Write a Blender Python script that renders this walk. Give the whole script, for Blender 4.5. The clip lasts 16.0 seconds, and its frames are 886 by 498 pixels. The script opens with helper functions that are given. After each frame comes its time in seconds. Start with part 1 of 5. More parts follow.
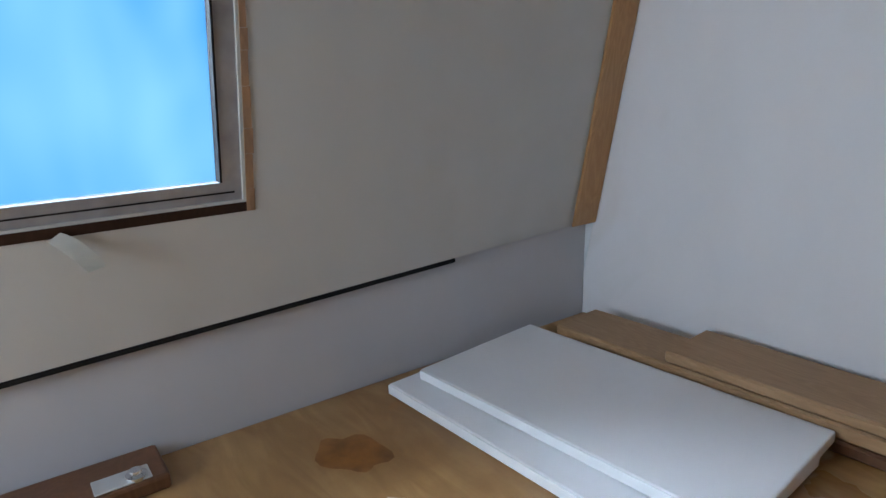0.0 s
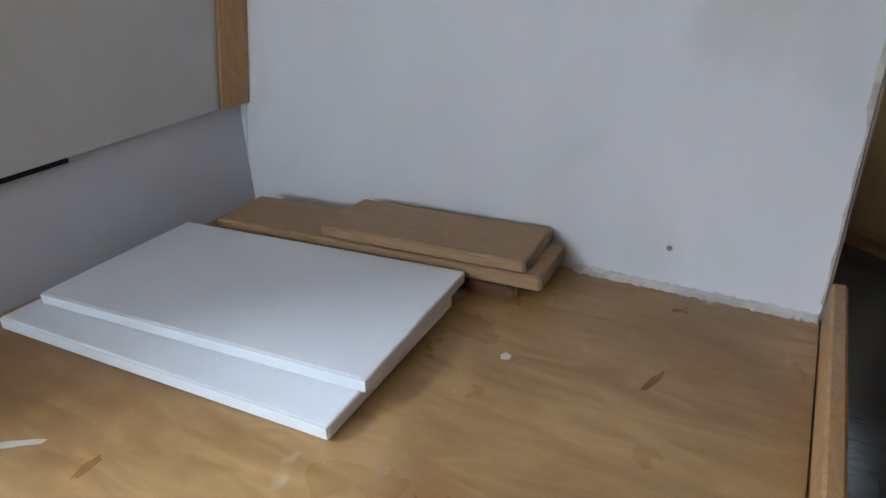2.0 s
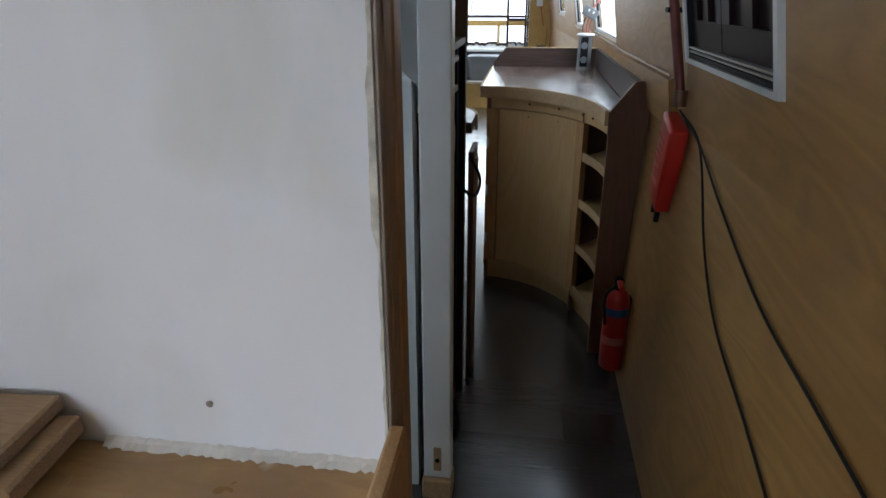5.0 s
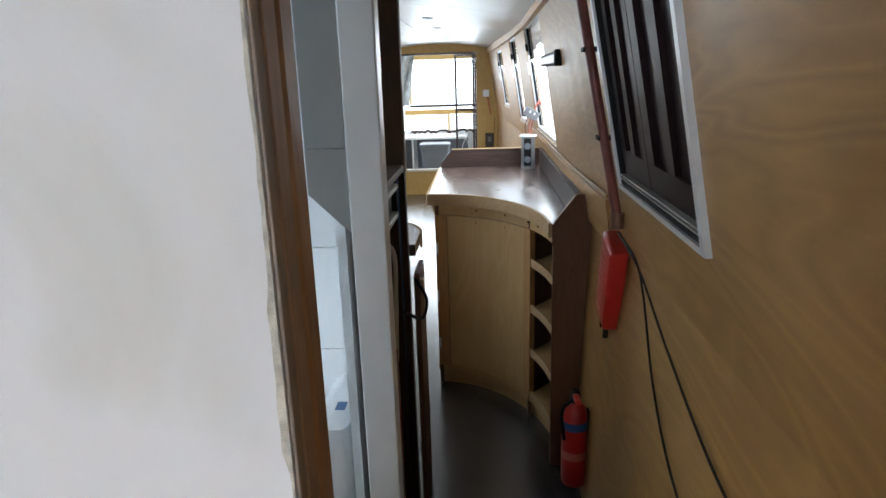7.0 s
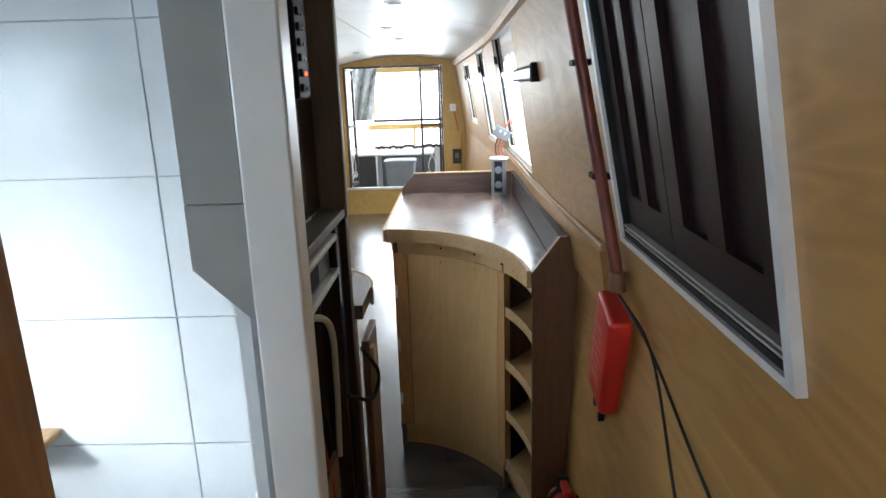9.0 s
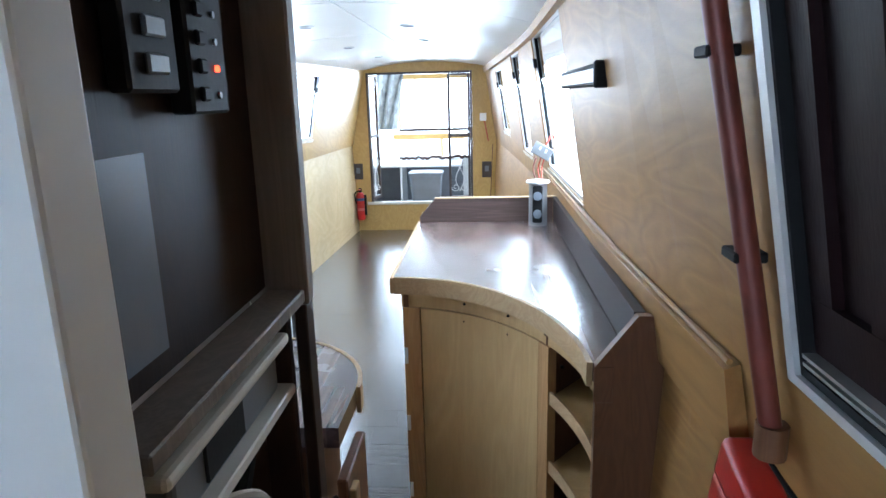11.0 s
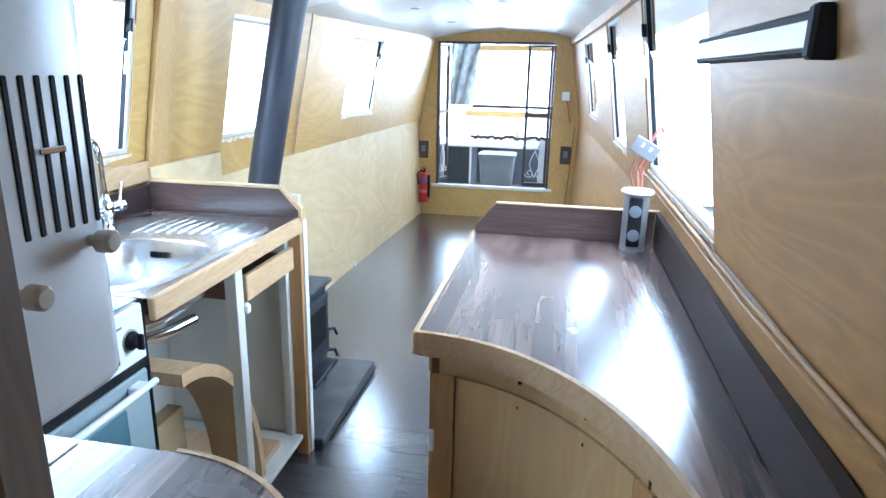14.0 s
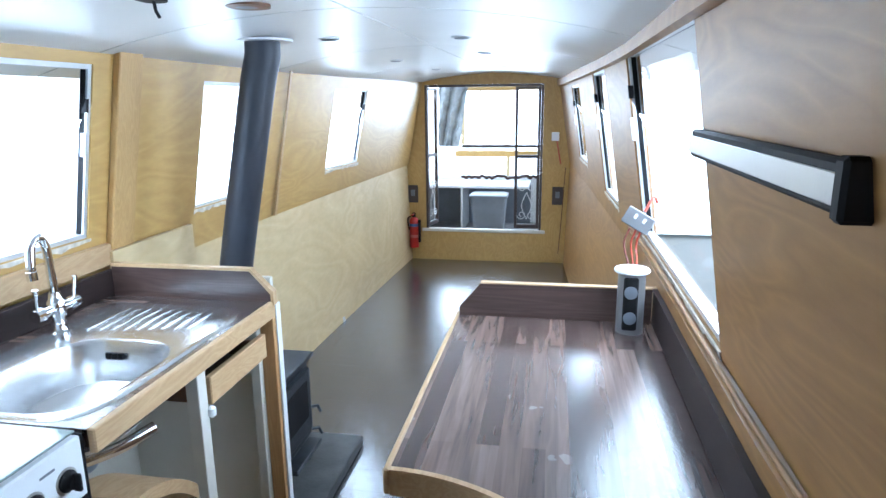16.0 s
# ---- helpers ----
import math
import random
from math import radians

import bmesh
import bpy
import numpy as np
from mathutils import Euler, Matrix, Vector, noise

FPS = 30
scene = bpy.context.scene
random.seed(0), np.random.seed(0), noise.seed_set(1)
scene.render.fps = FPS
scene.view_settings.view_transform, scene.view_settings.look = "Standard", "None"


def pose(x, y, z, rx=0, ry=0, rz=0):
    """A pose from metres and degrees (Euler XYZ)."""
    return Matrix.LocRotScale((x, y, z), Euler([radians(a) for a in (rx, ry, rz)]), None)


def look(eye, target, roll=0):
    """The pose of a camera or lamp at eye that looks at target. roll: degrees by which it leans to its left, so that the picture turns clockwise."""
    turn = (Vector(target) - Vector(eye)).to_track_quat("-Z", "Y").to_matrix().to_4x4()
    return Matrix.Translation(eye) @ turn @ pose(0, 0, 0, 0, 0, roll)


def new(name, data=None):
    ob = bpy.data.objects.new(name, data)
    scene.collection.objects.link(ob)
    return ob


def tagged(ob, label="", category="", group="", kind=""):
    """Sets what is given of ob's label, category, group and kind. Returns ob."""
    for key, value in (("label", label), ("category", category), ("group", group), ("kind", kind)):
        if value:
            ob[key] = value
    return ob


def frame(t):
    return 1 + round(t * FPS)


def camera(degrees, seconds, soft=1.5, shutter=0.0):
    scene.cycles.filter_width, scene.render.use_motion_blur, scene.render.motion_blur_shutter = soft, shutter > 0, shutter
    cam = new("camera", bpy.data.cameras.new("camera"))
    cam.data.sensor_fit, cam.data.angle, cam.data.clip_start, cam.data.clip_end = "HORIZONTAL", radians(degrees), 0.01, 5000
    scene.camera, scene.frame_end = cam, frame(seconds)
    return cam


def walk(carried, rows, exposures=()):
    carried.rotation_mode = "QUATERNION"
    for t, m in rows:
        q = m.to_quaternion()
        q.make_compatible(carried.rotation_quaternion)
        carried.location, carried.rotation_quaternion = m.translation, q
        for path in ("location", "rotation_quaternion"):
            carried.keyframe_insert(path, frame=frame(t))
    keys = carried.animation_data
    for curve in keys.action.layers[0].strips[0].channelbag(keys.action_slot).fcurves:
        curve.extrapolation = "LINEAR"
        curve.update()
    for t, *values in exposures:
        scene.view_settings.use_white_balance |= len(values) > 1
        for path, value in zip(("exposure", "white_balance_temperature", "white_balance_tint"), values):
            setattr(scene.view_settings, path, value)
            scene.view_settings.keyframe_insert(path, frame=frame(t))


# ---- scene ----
cam = camera(70.2, 16.0)
PATH = [
    (0, (0.059, 1.675, 1.3), (-1.504, 2.804, 0.767), -1.4),
    (0.5, (0.076, 1.709, 1.28), (-1.287, 3.021, 0.632), -1.5),
    (1, (0.102, 1.747, 1.258), (-1.069, 3.178, 0.496), -2.1),
    (1.5, (0.135, 1.791, 1.247), (-0.919, 3.289, 0.444), -1.8),
    (2, (0.169, 1.846, 1.235), (-0.76, 3.401, 0.387), -1.8),
    (2.5, (0.211, 1.908, 1.216), (-0.607, 3.495, 0.315), -0.9),
    (3, (0.251, 1.978, 1.214), (-0.439, 3.615, 0.295), -0.7),
    (3.5, (0.296, 2.049, 1.216), (-0.236, 3.743, 0.296), -0.9),
    (4, (0.336, 2.113, 1.229), (-0.062, 3.874, 0.369), 0.4),
    (4.5, (0.374, 2.183, 1.235), (0.072, 3.977, 0.405), 0.2),
    (5, (0.402, 2.231, 1.267), (0.153, 4.07, 0.523), -0.1),
    (7.5, (0.449, 2.37, 1.402), (0.334, 4.303, 0.902), -2.1),
    (8, (0.454, 2.464, 1.399), (0.374, 4.404, 0.918), -1.9),
    (8.5, (0.46, 2.618, 1.406), (0.429, 4.56, 0.928), -1.1),
    (9, (0.459, 2.715, 1.41), (0.418, 4.653, 0.917), -1.8),
    (9.5, (0.462, 2.854, 1.417), (0.345, 4.801, 0.973), -2.3),
    (12, (0.454, 3.502, 1.407), (0.309, 5.438, 0.925), -0.7),
    (12.5, (0.446, 3.615, 1.416), (0.183, 5.541, 0.947), -0.9),
    (13, (0.45, 3.729, 1.414), (0.142, 5.647, 0.938), 1.0),
    (13.5, (0.455, 3.801, 1.409), (0.117, 5.71, 0.916), 0.1),
    (14, (0.447, 3.878, 1.402), (0.104, 5.772, 0.858), 1.3),
    (14.5, (0.451, 3.951, 1.423), (0.157, 5.862, 0.913), 1.7),
    (15, (0.457, 4.008, 1.427), (0.158, 5.901, 0.853), -0.5),
    (15.5, (0.463, 4.048, 1.47), (0.133, 5.946, 0.929), -0.2),
    (16, (0.462, 4.059, 1.521), (0.122, 5.977, 1.066), -0.6),
]
EXPOSURES = [(0, -1.5, 5900, 10), (3, -1.4, 6100, 10), (5, -1.35, 6300, 10), (7.5, -0.6, 6600, 11), (8.5, -0.45, 6700, 11), (9.5, -0.15, 6350, 10), (12, 0.1, 5350, 9), (14, 0.05, 5250, 9), (15, -0.05, 5450, 10), (16, -0.45, 5500, 10)]
walk(cam, [(t, look(eye, target, roll)) for t, eye, target, roll in PATH], EXPOSURES)

# ---- world and light ----
world = bpy.data.worlds.new("overcast_sky")
scene.world = world
world.use_nodes = True
wn = world.node_tree
sky = wn.nodes.new("ShaderNodeTexSky")
sky.sky_type = "NISHITA"
sky.sun_disc = False
sky.sun_elevation, sky.sun_rotation = radians(48), radians(60)
wn.links.new(sky.outputs[0], wn.nodes["Background"].inputs[0])
wn.nodes["Background"].inputs[1].default_value = 0.12
sun = new("sun", bpy.data.lights.new("sun", "SUN"))
sun.data.energy, sun.data.angle, sun.data.color = 1.2, radians(14), (1, 0.97, 0.92)
sun.matrix_world = look((3, 6, 5), (0, 8, 0))


def sky_light(x, y, z, aim, wide, high, watts, colour=(0.74, 0.88, 1.0)):
    """A lamp standing in for daylight, at a window, a doorway or an added opening."""
    lamp = new("window_daylight", bpy.data.lights.new("window_daylight", "AREA"))
    lamp.data.shape, lamp.data.size, lamp.data.size_y = "RECTANGLE", wide, high
    lamp.data.energy, lamp.data.color = watts, colour
    lamp.matrix_world = look((x, y, z), aim)
    return lamp


# ---- materials ----
def base_material(name, rough=0.5, metal=0.0):
    m = bpy.data.materials.new(name)
    m.use_nodes = True
    nt = m.node_tree
    b = nt.nodes["Principled BSDF"]
    b.inputs["Roughness"].default_value = rough
    b.inputs["Metallic"].default_value = metal
    return m, nt, b


def coords(nt, scale, kind="Object", turn=(0, 0, 0)):
    tc = nt.nodes.new("ShaderNodeTexCoord")
    mp = nt.nodes.new("ShaderNodeMapping")
    mp.inputs["Scale"].default_value = scale
    mp.inputs["Rotation"].default_value = turn
    nt.links.new(tc.outputs[kind], mp.inputs[0])
    return mp.outputs[0]


def noise_tex(nt, vec, scale, detail=4, distort=0.0):
    n = nt.nodes.new("ShaderNodeTexNoise")
    n.inputs["Scale"].default_value, n.inputs["Detail"].default_value, n.inputs["Distortion"].default_value = scale, detail, distort
    nt.links.new(vec, n.inputs["Vector"])
    return n.outputs["Fac"]


def ramp(nt, fac, stops):
    r = nt.nodes.new("ShaderNodeValToRGB")
    els = r.color_ramp.elements
    while len(els) < len(stops):
        els.new(0.5)
    for e, (p, c) in zip(els, stops):
        e.position, e.color = p, (*c, 1)
    nt.links.new(fac, r.inputs[0])
    return r.outputs[0]


def blend(nt, fac, a, b, mode="MIX"):
    m = nt.nodes.new("ShaderNodeMix")
    m.data_type, m.blend_type = "RGBA", mode
    for sock, v in ((m.inputs[0], fac), (m.inputs[6], a), (m.inputs[7], b)):
        if isinstance(v, (int, float)):
            sock.default_value = v
        elif isinstance(v, tuple):
            sock.default_value = (*v, 1)
        else:
            nt.links.new(v, sock)
    return m.outputs[2]


def bumped(nt, b, height, strength=0.15, depth=0.01):
    bp = nt.nodes.new("ShaderNodeBump")
    bp.inputs["Strength"].default_value, bp.inputs["Distance"].default_value = strength, depth
    nt.links.new(height, bp.inputs["Height"])
    nt.links.new(bp.outputs[0], b.inputs["Normal"])


def plain(name, colour, rough=0.5, metal=0.0, vary=0.12, scale=9.0, bump=0.05):
    """Paint, plastic or metal with faint mottling and fine relief."""
    m, nt, b = base_material(name, rough, metal)
    v = coords(nt, (1, 1, 1))
    f = noise_tex(nt, v, scale, 6)
    dark = tuple(c * (1 - vary) for c in colour)
    light = tuple(min(1, c * (1 + vary)) for c in colour)
    nt.links.new(ramp(nt, f, [(0.3, dark), (0.7, light)]), b.inputs["Base Color"])
    bumped(nt, b, noise_tex(nt, v, scale * 14, 3), bump, 0.004)
    return m


def wood(name, pale, dark, along=(1, 6, 6), rough=0.45, scale=5.0, streak=2.2, coat=0.0):
    """Timber or plywood: cathedral grain drawn out along one axis, with pores and slow shifts of tone."""
    m, nt, b = base_material(name, rough)
    v = coords(nt, along)
    big = noise_tex(nt, v, scale * 0.35, 2, streak)
    w = nt.nodes.new("ShaderNodeMath")
    w.operation = "MULTIPLY"
    w.inputs[1].default_value = 9.0
    nt.links.new(big, w.inputs[0])
    s = nt.nodes.new("ShaderNodeMath")
    s.operation = "PINGPONG"
    s.inputs[1].default_value = 0.5
    nt.links.new(w.outputs[0], s.inputs[0])
    lines = ramp(nt, s.outputs[0], [(0.0, dark), (0.35, tuple(0.5 * (a + c) for a, c in zip(pale, dark))), (0.6, pale)])
    fine = ramp(nt, noise_tex(nt, v, scale * 9, 5), [(0.35, tuple(c * 0.86 for c in pale)), (0.65, pale)])
    col = blend(nt, 0.55, fine, lines)
    tone = ramp(nt, noise_tex(nt, coords(nt, (1, 1, 1)), 1.7, 3), [(0.3, (0.86, 0.84, 0.8)), (0.7, (1, 1, 1))])
    nt.links.new(blend(nt, 1.0, col, tone, "MULTIPLY"), b.inputs["Base Color"])
    b.inputs["Coat Weight"].default_value = coat
    b.inputs["Coat Roughness"].default_value = 0.25
    bumped(nt, b, noise_tex(nt, v, scale * 12, 4), 0.08, 0.004)
    return m


def stained_white(name, colour, stain, amount=0.5, rough=0.55):
    m, nt, b = base_material(name, rough)
    v = coords(nt, (1, 1, 1))
    f = ramp(nt, noise_tex(nt, v, 2.3, 5, 0.6), [(0.48, (0, 0, 0)), (0.75, (amount,) * 3)])
    streak = ramp(nt, noise_tex(nt, coords(nt, (3, 3, 1.2)), 2.2, 5), [(0.4, colour), (0.75, tuple(c * 0.95 for c in colour))])
    nt.links.new(blend(nt, f, streak, stain), b.inputs["Base Color"])
    bumped(nt, b, noise_tex(nt, v, 60, 4), 0.12, 0.004)
    return m


def staves(name, along_y=True, cols=((0.048, 0.031, 0.027), (0.11, 0.072, 0.06), (0.215, 0.15, 0.125)), length=0.8, width=0.042, rough=0.22, axis_turn=(0, 0, 0), mortar=0.0):
    """Printed laminate: narrow butt-jointed staves of mixed browns with grain."""
    m, nt, b = base_material(name, rough)
    turn = (0, 0, radians(90)) if along_y else axis_turn
    v = coords(nt, (1, 1, 1), turn=turn)
    br = nt.nodes.new("ShaderNodeTexBrick")
    br.offset, br.offset_frequency = 0.37, 2
    for key, val in (("Scale", 1.0), ("Mortar Size", mortar), ("Brick Width", length), ("Row Height", width), ("Bias", 0.0)):
        br.inputs[key].default_value = val
    br.inputs["Color1"].default_value, br.inputs["Color2"].default_value = (0, 0, 0, 1), (1, 1, 1, 1)
    br.inputs["Mortar"].default_value = (0.1, 0.1, 0.1, 1)
    nt.links.new(v, br.inputs["Vector"])
    tone = ramp(nt, br.outputs["Color"], [(0.05, cols[0]), (0.5, cols[1]), (0.95, cols[2])])
    g = noise_tex(nt, coords(nt, (18, 1.2, 18) if along_y else (1.2, 18, 18)), 3, 6, 0.8)
    grain = ramp(nt, g, [(0.3, (0.5, 0.48, 0.47)), (0.5, (0.9, 0.88, 0.86)), (0.7, (1.3, 1.28, 1.25))])
    nt.links.new(blend(nt, 1.0, tone, grain, "MULTIPLY"), b.inputs["Base Color"])
    rr = ramp(nt, noise_tex(nt, coords(nt, (1, 1, 1)), 5, 4), [(0.3, (rough * 0.8,) * 3), (0.7, (rough * 1.35,) * 3)])
    nt.links.new(rr, b.inputs["Roughness"])
    b.inputs["Coat Weight"].default_value, b.inputs["Coat Roughness"].default_value = 0.7, 0.22
    bumped(nt, b, g, 0.015, 0.002)
    return m


M_PLY = wood("oiled_birch_plywood", (0.60, 0.395, 0.135), (0.46, 0.275, 0.08), (5, 0.8, 2.2), 0.42, 3.0, 1.6, 0.25)
# Starboard plywood is toned well below the port one to carry corridor shade.
M_PLY_R = wood("varnished_plywood_shade_toned", (0.38, 0.205, 0.062), (0.21, 0.10, 0.026), (5, 0.9, 4.2), 0.45, 2.6, 1.8, 0.08)
M_PLY_PALE = wood("bare_birch_plywood", (0.70, 0.56, 0.33), (0.58, 0.42, 0.2), (4, 0.8, 2.0), 0.5, 2.5, 1.4)
M_PINE = wood("planed_pine", (0.58, 0.405, 0.225), (0.42, 0.26, 0.12), (5, 1, 5), 0.5, 5)
M_PINE_V = wood("upright_pine", (0.56, 0.33, 0.14), (0.38, 0.19, 0.07), (6, 6, 0.8), 0.5, 5)
M_PINE_G = wood("golden_pine", (0.56, 0.36, 0.14), (0.42, 0.25, 0.085), (6, 6, 0.8), 0.5, 5)
M_DOOR = wood("maple_veneer", (0.60, 0.40, 0.19), (0.50, 0.31, 0.125), (5, 5, 0.7), 0.45, 3, 1.2)
M_BROWN = wood("stained_brown_board", (0.17, 0.075, 0.033), (0.095, 0.04, 0.018), (6, 6, 0.8), 0.45, 4)
# Brown lowered to near black so that recesses read as unlit.
M_DARKW = wood("shade_darkened_brown", (0.040, 0.018, 0.011), (0.02, 0.009, 0.006), (6, 6, 0.8), 0.5, 4)
M_SHUT = wood("mahogany_stained_shutter", (0.020, 0.009, 0.010), (0.009, 0.004, 0.005), (6, 6, 0.8), 0.42, 4)
M_OAK = wood("oak_board", (0.46, 0.29, 0.15), (0.30, 0.17, 0.075), (0.8, 7, 7), 0.55, 6)
M_RAWEND = wood("sawn_board_end", (0.34, 0.22, 0.12), (0.12, 0.07, 0.04), (2, 9, 12), 0.7, 8)
M_GREYWOOD = wood("weathered_post", (0.27, 0.215, 0.175), (0.16, 0.125, 0.10), (6, 6, 0.8), 0.6, 4)
M_GREYWOOD2 = wood("dusty_grey_stud", (0.36, 0.30, 0.26), (0.24, 0.19, 0.16), (6, 6, 0.8), 0.6, 4)
M_JAMB = wood("dusty_brown_stud", (0.40, 0.29, 0.225), (0.26, 0.18, 0.135), (6, 6, 0.8), 0.6, 4)
M_JAMB_O = wood("brown_varnished_facing", (0.42, 0.26, 0.155), (0.27, 0.15, 0.085), (6, 6, 0.8), 0.5, 4)
M_ALU_DARK = plain("darker_grey_aluminium", (0.34, 0.335, 0.35), 0.45, 0.3, 0.15, 25)
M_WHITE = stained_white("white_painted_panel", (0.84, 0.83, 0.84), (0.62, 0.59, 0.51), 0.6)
# Window-side panels: light falloff under the window is mixed into both colours.
M_WHITE_SHADED = stained_white("white_panel_shaded_grey", (0.55, 0.55, 0.58), (0.46, 0.44, 0.42), 0.4)
M_WHITE_DIMMED = stained_white("cream_panel_dimmed_by_shade", (0.58, 0.58, 0.565), (0.46, 0.43, 0.37), 0.35)
M_CEIL = plain("white_ceiling_board", (0.68, 0.68, 0.67), 0.35, 0, 0.03, 3)
M_POST = plain("white_gloss_post", (0.86, 0.87, 0.86), 0.3, 0, 0.04, 6)
M_BOARDW = plain("white_melamine", (0.84, 0.84, 0.86), 0.3, 0, 0.02, 5, 0.02)
M_TILE = plain("pale_ceramic_tile", (0.76, 0.79, 0.80), 0.22, 0, 0.05, 5, 0.02)
M_TILE_G = plain("grey_ceramic_tile", (0.36, 0.37, 0.36), 0.3, 0, 0.08, 8)
M_GROUT = plain("grey_grout", (0.64, 0.65, 0.65), 0.8)
M_ALU = plain("brushed_aluminium", (0.62, 0.63, 0.64), 0.4, 0.45, 0.08, 20)
M_STEELG = plain("dull_steel_plate", (0.20, 0.20, 0.205), 0.4, 0.3)
M_CHROME = plain("chrome", (0.82, 0.83, 0.85), 0.08, 1.0, 0.02, 10, 0.0)
M_STEEL = plain("stainless_steel", (0.80, 0.81, 0.82), 0.27, 1.0, 0.05, 30, 0.03)
M_BLACK = plain("black_plastic", (0.010, 0.010, 0.011), 0.62, 0, 0.3)
M_IRON = plain("black_cast_iron", (0.022, 0.026, 0.032), 0.5, 0.3, 0.3, 20, 0.2)
M_FLUE = plain("matt_flue_enamel", (0.028, 0.032, 0.042), 0.45, 0.2, 0.2, 6)
M_RED = plain("red_enamel", (0.40, 0.018, 0.012), 0.32, 0, 0.15)
M_LABEL = plain("printed_label", (0.68, 0.5, 0.42), 0.5)
M_LABELR = plain("faded_red_label", (0.48, 0.14, 0.12), 0.5)
M_COPPER = plain("primer_red_pipe", (0.15, 0.035, 0.024), 0.45, 0.1, 0.3, 18)
M_SILVER = plain("silver_strip", (0.42, 0.41, 0.38), 0.35, 0.6, 0.05)
M_BRONZE = plain("brown_rail_plastic", (0.06, 0.045, 0.042), 0.35, 0, 0.2)
M_APPL = plain("white_enamel", (0.80, 0.82, 0.83), 0.2, 0, 0.02)
M_GREYBOX = plain("grey_plastic", (0.16, 0.18, 0.21), 0.4, 0, 0.1)
M_SLATE = plain("slate_hearth", (0.055, 0.06, 0.062), 0.55, 0, 0.45, 7, 0.3)
M_FOAM = plain("torn_sealant_edge", (0.62, 0.58, 0.50), 0.8, 0, 0.3, 40, 0.5)
M_KNOB = plain("beige_plastic", (0.55, 0.48, 0.38), 0.45)
M_BLUE = plain("blue_plastic", (0.03, 0.09, 0.22), 0.4)
M_CREAM = plain("cream_board", (0.62, 0.60, 0.53), 0.5, 0, 0.06, 5)
M_WIRE_R = plain("red_cable", (0.42, 0.06, 0.03), 0.45)
M_TARP = plain("grey_polythene_sheet", (0.36, 0.4, 0.42), 0.35, 0, 0.4, 9, 0.3)
M_DECK = plain("grey_deck_paint", (0.22, 0.23, 0.24), 0.6, 0, 0.2)
M_WORK = staves("stave_laminate")
M_WORKX = staves("stave_laminate_across", along_y=False)
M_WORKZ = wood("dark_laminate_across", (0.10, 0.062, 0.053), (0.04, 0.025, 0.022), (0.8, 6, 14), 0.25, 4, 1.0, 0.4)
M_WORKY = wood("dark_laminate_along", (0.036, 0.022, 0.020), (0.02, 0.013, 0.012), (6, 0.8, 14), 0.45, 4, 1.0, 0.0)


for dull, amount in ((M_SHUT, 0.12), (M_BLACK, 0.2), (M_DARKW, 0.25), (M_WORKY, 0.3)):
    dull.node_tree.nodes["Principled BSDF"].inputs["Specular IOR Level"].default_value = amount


def floor_material():
    m, nt, b = base_material("dark_vinyl_plank", 0.24)
    info = nt.nodes.new("ShaderNodeObjectInfo")
    tone = ramp(nt, info.outputs["Random"], [(0.0, (0.038, 0.035, 0.036)), (1.0, (0.066, 0.060, 0.061))])
    g = noise_tex(nt, coords(nt, (1.1, 20, 20)), 3.5, 6, 0.6)
    grain = ramp(nt, g, [(0.3, (0.7, 0.7, 0.7)), (0.7, (1.15, 1.13, 1.1))])
    nt.links.new(blend(nt, 1.0, tone, grain, "MULTIPLY"), b.inputs["Base Color"])
    b.inputs["Coat Weight"].default_value, b.inputs["Coat Roughness"].default_value = 0.8, 0.2
    bumped(nt, b, g, 0.06, 0.003)
    return m


M_FLOOR = floor_material()


def bed_material():
    m, nt, b = base_material("worn_plywood_sheet", 0.34)
    v = coords(nt, (1, 1, 1))
    grain = ramp(nt, noise_tex(nt, coords(nt, (1.2, 5, 5)), 5, 5, 1.2), [(0.3, (0.30, 0.165, 0.058)), (0.7, (0.45, 0.275, 0.11))])
    blot = ramp(nt, noise_tex(nt, v, 3.3, 5, 0.5), [(0.42, (0, 0, 0)), (0.68, (0.8, 0.8, 0.8))])
    c = blend(nt, blot, grain, (0.22, 0.105, 0.034))
    rust = ramp(nt, noise_tex(nt, coords(nt, (1, 1, 1)), 7.5, 3, 0.9), [(0.66, (0, 0, 0)), (0.72, (0.8, 0.8, 0.8))])
    c = blend(nt, rust, c, (0.30, 0.135, 0.035))
    pale = ramp(nt, noise_tex(nt, coords(nt, (3, 1.4, 1), turn=(0, 0, 0.6)), 4.1, 4), [(0.68, (0, 0, 0)), (0.75, (0.55, 0.55, 0.55))])
    c = blend(nt, pale, c, (0.62, 0.53, 0.42))
    nt.links.new(c, b.inputs["Base Color"])
    rr = ramp(nt, noise_tex(nt, v, 6, 4), [(0.3, (0.25,) * 3), (0.7, (0.5,) * 3)])
    nt.links.new(rr, b.inputs["Roughness"])
    bumped(nt, b, noise_tex(nt, v, 40, 4), 0.1, 0.004)
    return m


M_BED = bed_material()
M_RUST = plain("rust_stain", (0.22, 0.085, 0.014), 0.4, 0, 0.35, 25)
M_PLASTER = plain("paint_smear", (0.62, 0.58, 0.52), 0.6, 0, 0.1, 20)


def glass_material():
    m = bpy.data.materials.new("window_glass")
    m.use_nodes = True
    b = m.node_tree.nodes["Principled BSDF"]
    b.inputs["Transmission Weight"].default_value = 1.0
    b.inputs["Roughness"].default_value = 0.02
    b.inputs["IOR"].default_value = 1.02
    return m


